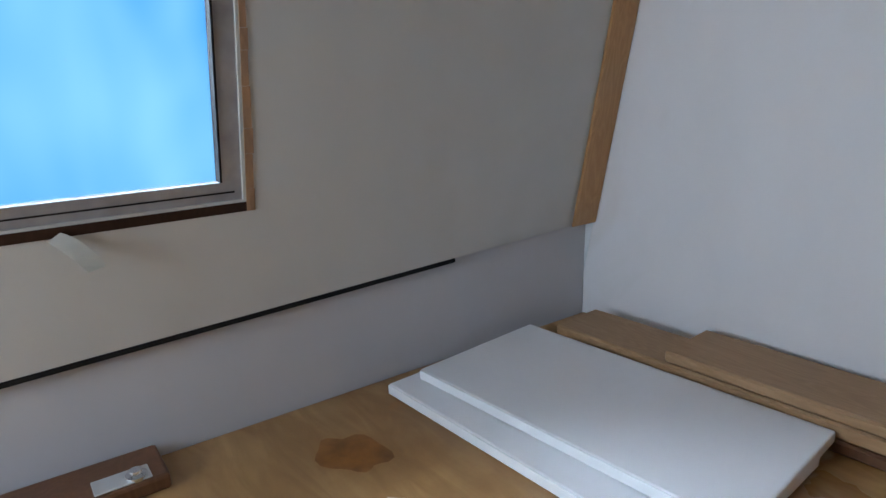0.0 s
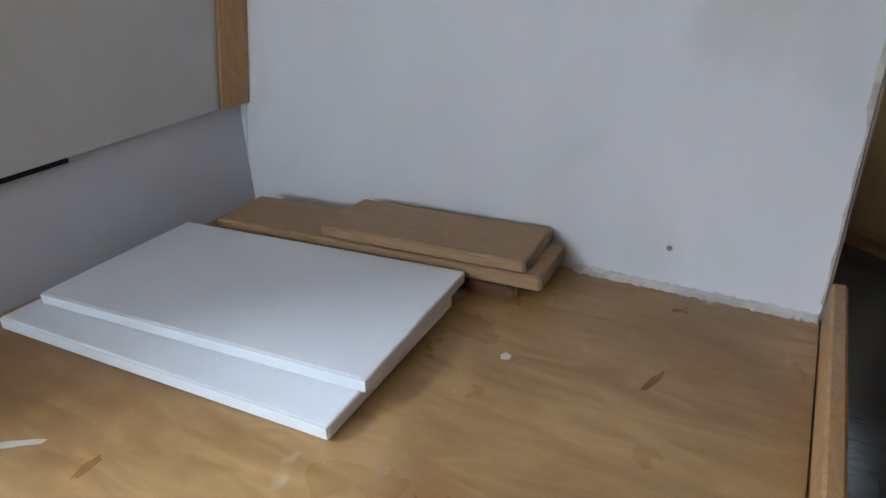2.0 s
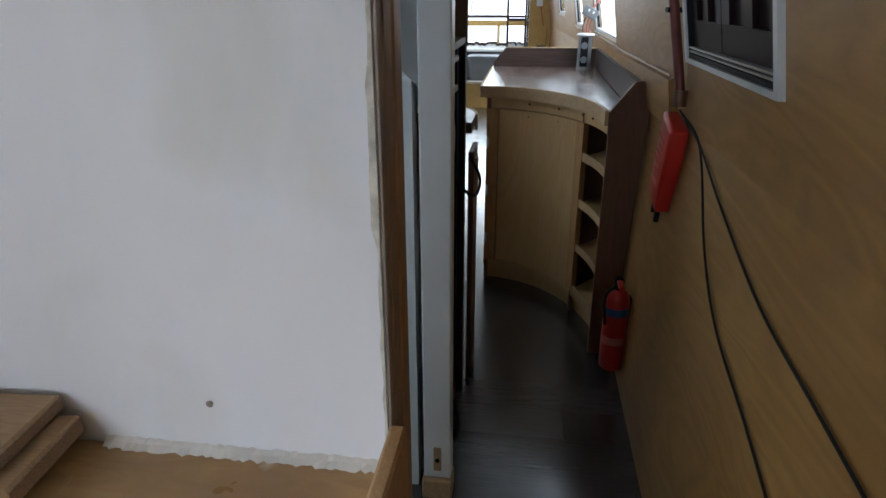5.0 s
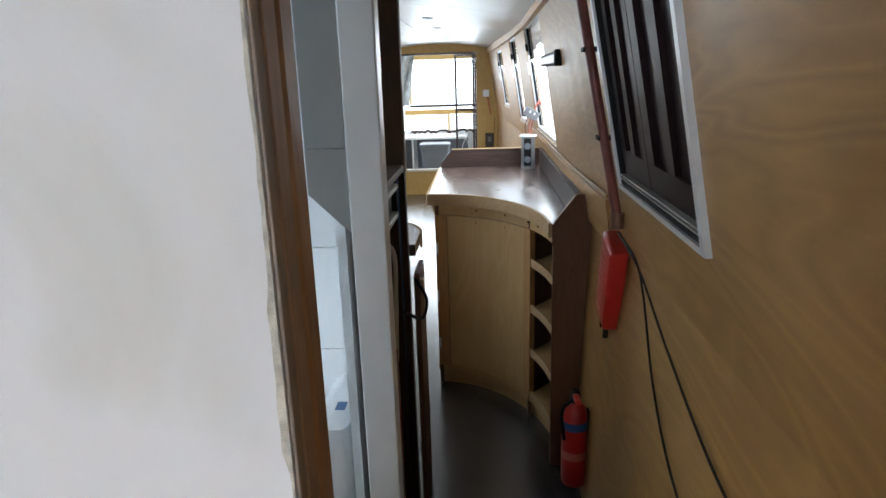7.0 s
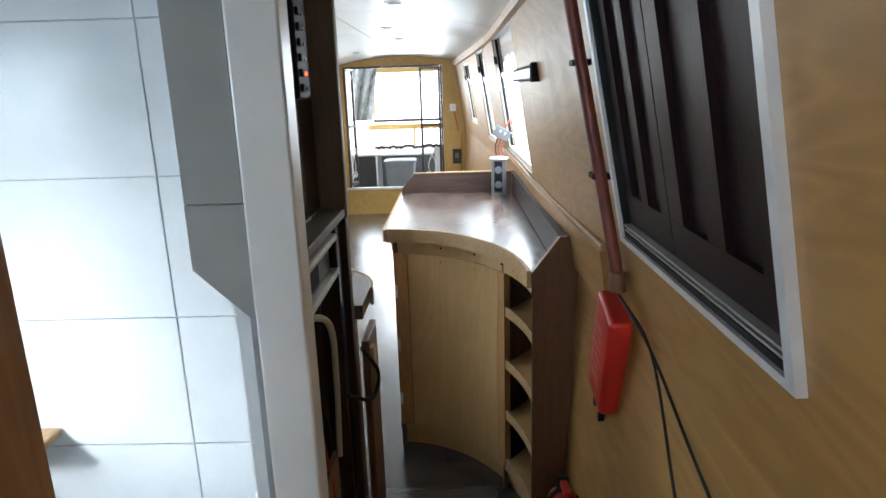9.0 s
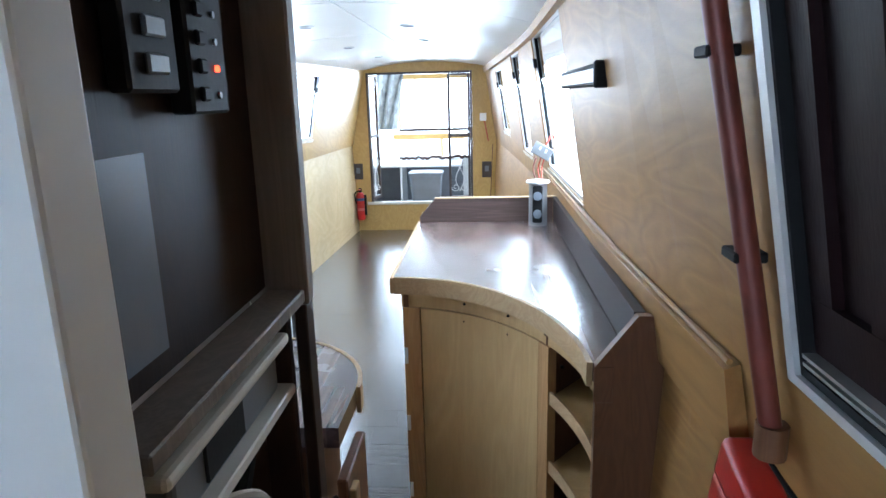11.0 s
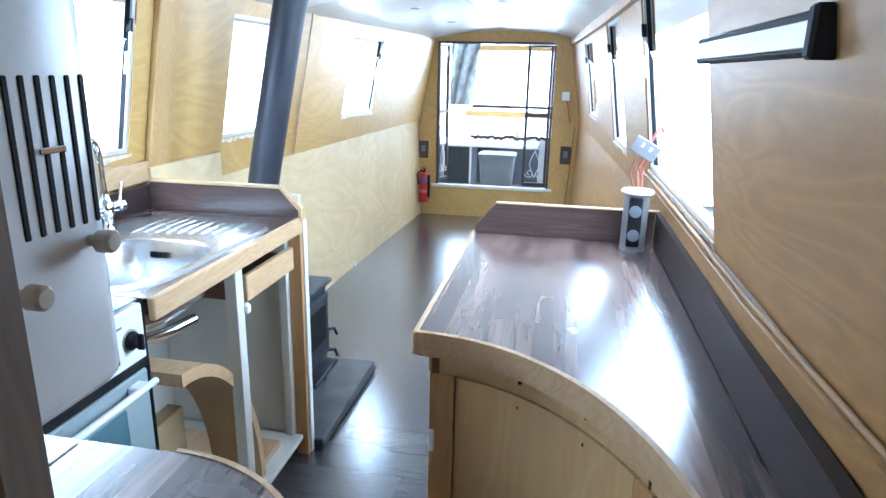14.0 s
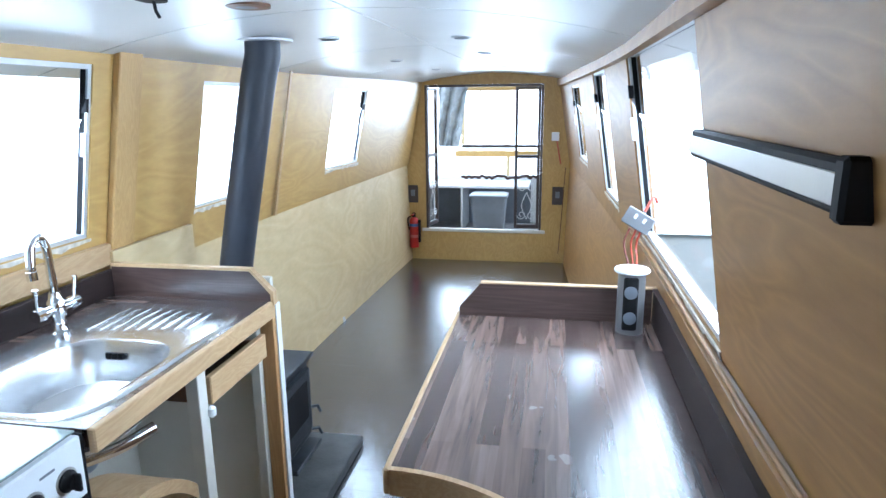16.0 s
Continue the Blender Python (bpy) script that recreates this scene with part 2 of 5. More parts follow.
M_GLASS = glass_material()
m_oven, nt_o, b_o = base_material("dark_oven_glass", 0.06)
b_o.inputs["Base Color"].default_value = (0.10, 0.19, 0.21, 1)
M_OVEN = m_oven
m_hob, nt_h, b_h = base_material("hob_lid_glass", 0.04)
b_h.inputs["Base Color"].default_value = (0.30, 0.36, 0.36, 1)
M_HOB = m_hob


def glowing(name, colour, power, second=None):
    m = bpy.data.materials.new(name)
    m.use_nodes = True
    nt = m.node_tree
    e = nt.nodes.new("ShaderNodeEmission")
    e.inputs[1].default_value = power
    if second:
        f = noise_tex(nt, coords(nt, (1, 1.2, 0.5)), 2.2, 2, 0.2)
        nt.links.new(ramp(nt, f, [(0.35, colour), (0.68, second)]), e.inputs[0])
    else:
        e.inputs[0].default_value = (*colour, 1)
    nt.links.new(e.outputs[0], nt.nodes["Material Output"].inputs[0])
    return m


M_LED = glowing("red_indicator", (1.0, 0.06, 0.02), 6)
M_LEDW = glowing("white_indicator", (0.9, 0.95, 1.0), 1.2)
M_BLUEGLOW = glowing("blue_outside_glow", (0.11, 0.46, 1.0), 3.5, (0.34, 0.76, 1.0))


# ---- mesh helpers ----
def finish(name, bm, mat, parent=None, label="", smooth=False):
    me = bpy.data.meshes.new(name)
    bmesh.ops.recalc_face_normals(bm, faces=bm.faces[:])
    if smooth:
        for f in bm.faces:
            f.smooth = True
        for e in bm.edges:
            if len(e.link_faces) == 2 and e.calc_face_angle(0) > 0.7:
                e.smooth = False
    bm.to_mesh(me)
    bm.free()
    me.materials.append(mat)
    ob = new(name, me)
    if parent is not None:
        ob.parent = parent
        ob.matrix_parent_inverse = parent.matrix_world.inverted()
    if label:
        ob["label"] = label
    return ob


def part(name, bm, mat, parent, label="", smooth=False):
    return finish(name, bm, mat, parent, label, smooth)


def thing(name, at, label, category, group=""):
    ob = new(name)
    ob.empty_display_size = 0.05
    ob.matrix_world = Matrix.Translation(at)
    return tagged(ob, label, category, group)


def structure(name, bm, mat, label, category, smooth=False):
    return tagged(finish(name, bm, mat, None, "", smooth), label, category, "", "structure")


def add_box(bm, lo, hi, bevel=0.0, m=None, seg=1):
    lo, hi = Vector(lo), Vector(hi)
    r = bmesh.ops.create_cube(bm, size=1.0)
    vs = r["verts"]
    for v in vs:
        v.co = Vector([(lo[i] + hi[i]) / 2 + v.co[i] * (hi[i] - lo[i]) for i in range(3)])
    if bevel:
        es = list({e for v in vs for e in v.link_edges})
        out = bmesh.ops.bevel(bm, geom=es, offset=bevel, segments=seg, affect="EDGES", profile=0.5)
        vs = list({v for f in out["faces"] for v in f.verts} | {v for v in vs if v.is_valid})
    if m is not None:
        for v in vs:
            v.co = m @ v.co
    return vs


def box(lo, hi, bevel=0.003, m=None, seg=1):
    bm = bmesh.new()
    add_box(bm, lo, hi, bevel, m, seg)
    return bm


def add_tube(bm, pts, radius, sides=10, caps=True):
    """A round bar along the points."""
    pts = [Vector(p) for p in pts]
    rings, side = [], None
    for i, p in enumerate(pts):
        d = (pts[min(i + 1, len(pts) - 1)] - pts[max(i - 1, 0)]).normalized()
        if side is None:
            side = d.orthogonal().normalized()
        side = (side - d * side.dot(d)).normalized()
        up = d.cross(side)
        r = radius[i] if isinstance(radius, (list, tuple)) else radius
        rings.append([bm.verts.new(p + r * (math.cos(a) * side + math.sin(a) * up)) for a in [2 * math.pi * k / sides for k in range(sides)]])
    for a, b in zip(rings, rings[1:]):
        for k in range(sides):
            bm.faces.new((a[k], a[(k + 1) % sides], b[(k + 1) % sides], b[k]))
    if caps:
        bm.faces.new(rings[0][::-1])
        bm.faces.new(rings[-1])


def tube(pts, radius, sides=12):
    bm = bmesh.new()
    add_tube(bm, pts, radius, sides)
    return bm


def smooth_path(pts, n=8):
    """Points along a smooth curve through the given ones."""
    p = [Vector(q) for q in pts]
    p = [2 * p[0] - p[1]] + p + [2 * p[-1] - p[-2]]
    out = []
    for i in range(1, len(p) - 2):
        for k in range(n):
            u = k / n
            a, b, c, d = p[i - 1:i + 3]
            out.append(0.5 * (2 * b + (c - a) * u + (2 * a - 5 * b + 4 * c - d) * u * u + (3 * b - a - 3 * c + d) * u ** 3))
    return out + [p[-2]]


def prism(outline, z0, z1, bevel=0.0):
    """A plate of any outline in plan, from z0 to z1."""
    bm = bmesh.new()
    lo = [bm.verts.new((x, y, z0)) for x, y in outline]
    hi = [bm.verts.new((x, y, z1)) for x, y in outline]
    bm.faces.new(lo[::-1])
    top = bm.faces.new(hi)
    n = len(lo)
    for i in range(n):
        bm.faces.new((lo[i], lo[(i + 1) % n], hi[(i + 1) % n], hi[i]))
    if bevel:
        bmesh.ops.bevel(bm, geom=list(top.edges), offset=bevel, segments=2, affect="EDGES")
    return bm


def strip(curve_a, curve_b, z0, z1):
    """A curved board between two plan curves of equal count."""
    return prism(list(curve_a) + list(reversed(curve_b)), z0, z1)


def lathe(profile, at, axis="z", sides=20):
    bm = bmesh.new()
    rings = []
    for r, h in profile:
        ring = []
        for k in range(sides):
            a = 2 * math.pi * k / sides
            p = (r * math.cos(a), r * math.sin(a), h)
            if axis == "x":
                p = (h, r * math.cos(a), r * math.sin(a))
            if axis == "y":
                p = (r * math.cos(a), h, r * math.sin(a))
            ring.append(bm.verts.new(Vector(at) + Vector(p)))
        rings.append(ring)
    for a, b in zip(rings, rings[1:]):
        for k in range(sides):
            bm.faces.new((a[k], a[(k + 1) % sides], b[(k + 1) % sides], b[k]))
    bm.faces.new(rings[0][::-1])
    bm.faces.new(rings[-1])
    return bm


def sheet(place, us, vs, holes, thick):
    """A lining board over a grid: place(u, v, depth) gives points; holes (u0, u1, v0, v1) go right through."""
    bm = bmesh.new()
    us = sorted(set(us) | {h[i] for h in holes for i in (0, 1)})
    vs = sorted(set(vs) | {h[i] for h in holes for i in (2, 3)})
    inner = [[bm.verts.new(place(u, v, 0)) for v in vs] for u in us]
    outer = [[bm.verts.new(place(u, v, thick)) for v in vs] for u in us]

    def kept(i, j):
        if not (0 <= i < len(us) - 1 and 0 <= j < len(vs) - 1):
            return False
        cu, cv = (us[i] + us[i + 1]) / 2, (vs[j] + vs[j + 1]) / 2
        return not any(h[0] < cu < h[1] and h[2] < cv < h[3] for h in holes)

    for i in range(len(us) - 1):
        for j in range(len(vs) - 1):
            if not kept(i, j):
                continue
            bm.faces.new((inner[i][j], inner[i + 1][j], inner[i + 1][j + 1], inner[i][j + 1]))
            bm.faces.new((outer[i][j], outer[i][j + 1], outer[i + 1][j + 1], outer[i + 1][j]))
            for di, dj, a, b in ((-1, 0, (i, j), (i, j + 1)), (1, 0, (i + 1, j), (i + 1, j + 1)), (0, -1, (i, j), (i + 1, j)), (0, 1, (i, j + 1), (i + 1, j + 1))):
                if not kept(i + di, j + dj):
                    bm.faces.new((inner[a[0]][a[1]], inner[b[0]][b[1]], outer[b[0]][b[1]], outer[a[0]][a[1]]))
    return bm


def span(a, b, n):
    return [a + (b - a) * i / n for i in range(n + 1)]


# ---- the boat's shape ----
def taper_r(y):
    return 0.0 if y < 6 else -0.185 * ((y - 6) / 4.03) ** 1.3


def taper_l(y):
    return 0.0 if y < 7.6 else 0.095 * ((y - 7.6) / 2.43) ** 1.2


def right_x(y, z):
    """Inner face of the starboard lining."""
    k = min(1.0, max(0.0, (y - 3.9) / 0.7))
    k = k * k * (3 - 2 * k)
    if z < 0.95:
        x = 0.757 + 0.06 * z / 0.95 - 0.028 * k * max(z, 0) / 0.95
    elif z < 1.06:
        x = 0.817 - 0.02 * (z - 0.95) / 0.11 - 0.028 * k
    else:
        x = 0.797 - (0.19 - 0.035 * k) * (z - 1.06) - 0.028 * k
    return x + taper_r(y)


def left_x(y, z):
    """Inner face of the port upper lining in the cabin."""
    proud = 0.012 if y > 7.2 else 0.0
    return -1.0 + 0.19 * (z - 1.09) + taper_l(y) + proud


def left_low_x(y, z):
    return -1.0 - 0.035 * z / 0.95 + taper_l(y)


def bed_left_x(y, z):
    return -0.966 + 0.19 * (z - 0.935)


def roof_z(x, y=0):
    return 1.775 - 0.095 * ((x + 0.11) / 0.76) ** 2


FAR = 10.03
R_WIN = [(5.19, 6.20, 1.085, 1.665), (6.85, 7.36, 1.07, 1.65), (8.22, 8.80, 1.12, 1.62)]
SHUT = (3.28, 3.87, 1.14, 1.64)
L_WIN = [(5.0, 5.80, 1.11, 1.64), (6.42, 7.04, 1.10, 1.61), (7.90, 8.52, 1.10, 1.61)]
BED_WIN = (1.25, 2.0, 1.116, 1.60)
ADDED_BATH_WIN = (2.97, 3.47, 1.12, 1.60)

structure("wall_right", sheet(lambda u, v, d: (right_x(u, v) + d, u, v), [0.45, 3.0, 3.9, 4.07, 4.25, 4.43, 4.6, 6.0] + span(6.3, FAR + 0.02, 10), [-0.02, 0.95, 1.06, 1.75], [*R_WIN, SHUT], 0.045), M_PLY_R, "varnished plywood hull lining, corridor shade in its colour, with window openings", "wall")
structure("wall_left_upper", sheet(lambda u, v, d: (left_x(u, v) - d, u, v), [4.06, 7.199] + span(7.2, FAR + 0.02, 8), [0.93, 1.09, 1.75], L_WIN, 0.045), M_PLY, "oiled plywood upper hull lining with windows", "wall")
structure("wall_left_lower", sheet(lambda u, v, d: (left_low_x(u, v) - d, u, v), [4.06] + span(7.6, FAR + 0.02, 7), [-0.02, 0.93], [], 0.04), M_PLY_PALE, "pale bare plywood lower hull lining", "wall")
structure("wall_bedroom_upper", sheet(lambda u, v, d: (bed_left_x(u, v) - d, u, v + (0.036 * (u - 1.95) if v < 0.91 else 0)), [0.45, 1.6, 2.88], [0.905, 1.75], [BED_WIN], 0.04), M_WHITE_DIMMED, "cream upper panel, window-wall shade in its colour, with dark gap beneath", "wall")
structure("wall_bedroom_lower", sheet(lambda u, v, d: (-0.99 - d, u, v), [0.45, 2.88], [-0.02, 0.93], [], 0.04), M_WHITE_SHADED, "lower panel behind the bed, greyed to carry the shade there", "wall")
structure("wall_bathroom", sheet(lambda u, v, d: (bed_left_x(u, v) - d, u, v), [2.88, 4.06], [-0.02, 0.935, 1.75], [ADDED_BATH_WIN], 0.04), M_TILE, "white bathroom wall with an added, unseen window", "wall")
# The opening in this unseen wall is added for the aft fill lamp.
structure("wall_back", sheet(lambda u, v, d: (u, 0.45 - d, v), [-1.1, 0.9], [-0.02, 1.8], [(-0.87, -0.13, 1.02, 1.62)], 0.04), M_WHITE, "unseen white bulkhead behind the bed with an added light opening", "wall")
structure("wall_bulkhead", box((-1.03, 2.882, 0.0), (0.243, 2.905, 1.77), 0.002), M_WHITE, "scuffed white painted bulkhead at the bed head", "wall")


def far_bulkhead():
    ob = sheet(lambda u, v, d: (u, FAR + d, v), [-1.1, 0.75], [-0.02, 1.80], [(-0.757, 0.352, 0.31, 1.675)], 0.03)
    return structure("wall_far", ob, M_PLY, "plywood bulkhead round the bow doors", "wall")


far_bulkhead()


def ceiling():
    bm = bmesh.new()
    xs = [-1.12, -0.78, -0.44, -0.11, 0.22, 0.55, 0.90]
    ys = [0.4, 1.9, 3.3, 4.6, 5.82, 7.04, 8.26, 9.3, FAR + 0.03]
    for j in range(len(ys) - 1):
        for i in range(0, len(xs) - 1, 3):
            x0, x1, g = xs[i], xs[i + 3], 0.0045
            rows = []
            for x in span(x0 + g, x1 - g, 6):
                rows.append([bm.verts.new((x, y, roof_z(x) + dz)) for y, dz in ((ys[j] + g, 0), (ys[j + 1] - g, 0), (ys[j + 1] - g, 0.012), (ys[j] + g, 0.012))])
            for a, b in zip(rows, rows[1:]):
                for k in range(4):
                    bm.faces.new((a[k], b[k], b[(k + 1) % 4], a[(k + 1) % 4]))
            bm.faces.new(rows[0])
            bm.faces.new(rows[-1][::-1])
    rows = [[bm.verts.new((x, y, roof_z(x) + dz)) for y, dz in ((0.4, 0.045), (FAR + 0.03, 0.045), (FAR + 0.03, 0.07), (0.4, 0.07))] for x in span(-1.12, 0.90, 16)]
    for a, b in zip(rows, rows[1:]):
        for k in range(4):
            bm.faces.new((a[k], b[k], b[(k + 1) % 4], a[(k + 1) % 4]))
    return structure("ceiling", bm, M_CEIL, "white cambered ceiling boards with open joints", "ceiling", True)


ceiling()


def cornice(name, xf, y0, y1, side):
    bm = bmesh.new()
    rings = []
    for y in span(y0, y1, 10):
        x = xf(y, 1.66)
        rings.append([bm.verts.new(p) for p in ((x, y, 1.645), (x - side * 0.018, y, 1.65), (x - side * 0.03, y, 1.70), (x + side * 0.01, y, 1.72))])
    for a, b in zip(rings, rings[1:]):
        for k in range(4):
            bm.faces.new((a[k], a[(k + 1) % 4], b[(k + 1) % 4], b[k]))
    return structure(name, bm, M_PLY_R, "slim batten where ceiling meets hull lining", "trim")


def window_frame(name, xf, hole, side, label, ragged=True, glass=True, lamp=18.0, handle=True, w=0.014, metal=None):
    """An aluminium hull window in its sloping opening: frame bars, pane, catch and torn foam edge."""
    y0, y1, z0, z1 = hole
    ob = thing(name, (xf((y0 + y1) / 2, z0), (y0 + y1) / 2, z0), label, "window")
    ob["kind"] = "structure"

    def bar(n, ya, yb, za, zb, d0, d1, mat, lab=""):
        bm = bmesh.new()
        v = [[bm.verts.new((xf(y, z) + side * d, y, z)) for d in (d0, d1)] for y, z in ((ya, za), (yb, za), (yb, zb), (ya, zb))]
        for k in range(4):
            a, b = v[k], v[(k + 1) % 4]
            bm.faces.new((a[0], b[0], b[1], a[1]))
        bm.faces.new([q[0] for q in v])
        bm.faces.new([q[1] for q in v][::-1])
        return part(n, bm, mat, ob, lab)

    metal = metal or M_ALU
    bar("frame_bar", y0 - 0.004, y1 + 0.004, z0 - 0.004, z0 + w, 0.006, 0.034, metal)
    bar("frame_bar", y0 - 0.004, y1 + 0.004, z1 - w, z1 + 0.004, 0.006, 0.034, metal)
    bar("frame_bar", y0 - 0.004, y0 + w, z0 + w, z1 - w, 0.006, 0.034, metal)
    bar("frame_bar", y1 - w, y1 + 0.004, z0 + w, z1 - w, 0.006, 0.034, metal)
    bar("gasket", y1 - w - 0.003, y1 - w, z0 + w, z1 - w, 0.014, 0.03, M_BLACK)
    if glass:
        pane = bar("pane", y0 + w, y1 - w, z0 + w, z1 - w, 0.022, 0.026, M_GLASS)
        pane.visible_shadow = False
    if handle:
        bar("catch", y1 - 0.034, y1 - 0.022, z1 - 0.14, z1 - 0.10, -0.006, 0.01, M_BLACK)
        bar("catch", y1 - 0.034, y1 - 0.02, z1 - 0.27, z1 - 0.2, -0.008, 0.01, M_ALU)
    if ragged:
        rnd = random.Random(int(y0 * 100))
        bm = bmesh.new()
        n = 26
        top, low = [], []
        for k in range(n + 1):
            y = y0 - 0.01 + (y1 - y0 + 0.02) * k / n
            top.append([bm.verts.new((xf(y, z0) + side * d, y, z0 - 0.004)) for d in (-0.004, 0.004)])
            zz = z0 - 0.012 - rnd.random() * 0.016
            low.append([bm.verts.new((xf(y, zz) + side * d, y, zz)) for d in (-0.003, 0.004)])
        for k in range(n):
            bm.faces.new((top[k][0], top[k + 1][0], low[k + 1][0], low[k][0]))
            bm.faces.new((top[k][0], top[k][1], top[k + 1][1], top[k + 1][0]))
            bm.faces.new((low[k][0], low[k + 1][0], low[k + 1][1], low[k][1]))
        part("torn_edge", bm, M_FOAM, ob, "crumbling foam edge")
    if lamp:
        ym, zm = (y0 + y1) / 2, (z0 + z1) / 2
        sky_light(xf(ym, zm) + side * 0.07, ym, zm, (xf(ym, zm) - side, ym, zm - 0.7), (y1 - y0) * 1.05, (z1 - z0) * 1.1, lamp)
    return ob


def bed_sash(ob):
    """Inner bead of the frame, a dark strip for the shadow gap below it and the raw edge of the lining beside it."""
    y0, y1, z0, z1 = BED_WIN

    def piece(name, ya, yb, za, zb, d0, d1, mat, lab=""):
        bm = bmesh.new()
        v = [[bm.verts.new((bed_left_x(y, z) + d, y, z)) for d in (d0, d1)] for y, z in ((ya, za), (yb, za), (yb, zb), (ya, zb))]
        for k in range(4):
            a, b = v[k], v[(k + 1) % 4]
            bm.faces.new((a[0], b[0], b[1], a[1]))
        bm.faces.new([q[0] for q in v])
        bm.faces.new([q[1] for q in v][::-1])
        part(name, bm, mat, ob, lab)

    piece("bead", y0, y1 - 0.012, z0 + 0.012, z0 + 0.0145, -0.007, -0.0045, M_BLACK)
    piece("bead", y1 - 0.0345, y1 - 0.031, z0 + 0.03, z1 - 0.03, -0.016, -0.003, M_BLACK)
    # Thin dark strip on the lining imitates the shade under the frame.
    piece("shadow_gap_strip", y0, y1 + 0.004, z0 - 0.020, z0 - 0.0045, 0.0005, 0.002, M_DARKW, "dark strip drawn as the shadow gap below the frame")
    rnd = random.Random(21)
    z = z0 - 0.02
    while z < z1:
        h = 0.03 + 0.04 * rnd.random()
        piece("raw_edge", y1 + 0.0045, y1 + 0.014 + 0.006 * rnd.random(), z, min(z + h, z1), 0.0005, 0.0025, M_JAMB_O, "raw brown edge of the lining")
        z += h + 0.0005


for i, h in enumerate(R_WIN):
    window_frame("window_%d" % (i + 1), right_x, h, 1, "bright aluminium hull window with ragged foam edge", lamp=(34, 20, 14)[i])
for i, h in enumerate(L_WIN):
    window_frame("window_%d" % (i + 4), left_x, h, -1, "bright aluminium hull window in plywood lining", lamp=(18, 14, 28)[i])
w7 = window_frame("window_7", bed_left_x, BED_WIN, -1, "darker grey aluminium bedroom window with blue outside", ragged=False, lamp=0, handle=False, w=0.03, metal=M_ALU_DARK)
bed_sash(w7)
sky_light(-1.75, 1.62, 2.15, (-0.50, 2.15, 0.95), 1.3, 0.9, 700, (0.80, 0.90, 1.0))
# Added fill from behind the viewpoint, brightens the bulkhead; no window known here.
sky_light(-0.5, 0.462, 1.32, (-0.25, 2.6, 1.1), 0.7, 0.55, 40, (0.78, 0.89, 1.0))
# Bathroom window is assumed, out of view; the lamp lights tiles and toilet.
window_frame("window_8", bed_left_x, ADDED_BATH_WIN, -1, "unseen bathroom window with aluminium frame, added to admit light", ragged=False, lamp=0)
sky_light(-1.0, 3.22, 1.42, (-0.5, 3.6, 0.55), 0.45, 0.45, 8.5)
cornice("trim_right", right_x, 4.3, FAR, 1)

# Plain panel; the daylight on the blue tarpaulin is given as emission.
backdrop = structure("backdrop", box((-2.2, -0.6, 0.4), (-2.15, 3.2, 3.2), 0), M_BLUEGLOW, "glowing blue backdrop for the tarpaulin seen outside the window", "backdrop")
ground = bmesh.new()
for q in ((-1200, -1200), (1200, -1200), (1200, 1200), (-1200, 1200)):
    ground.verts.new((q[0], q[1], -0.75))
ground.faces.new(ground.verts[:])
structure("ground", ground, plain("canal_water_and_bank", (0.10, 0.11, 0.09), 0.4), "dull grey-green water and bank outside", "ground")


def bright_distance(name, lo, hi):
    return structure(name, box(lo, hi, 0), M_HAZE, "plain white overcast distance outside the windows", "backdrop")


M_HAZE = glowing("overcast_haze", (0.86, 0.94, 1.0), 5.5)
bright_distance("backdrop_bow", (-9, 15.0, -0.7), (9, 15.05, 15))
bright_distance("backdrop_port", (-7.05, 3.4, -0.7), (-7, 14.9, 15))
bright_distance("backdrop_starboard", (7, 3.4, -0.7), (7.05, 14.9, 15))

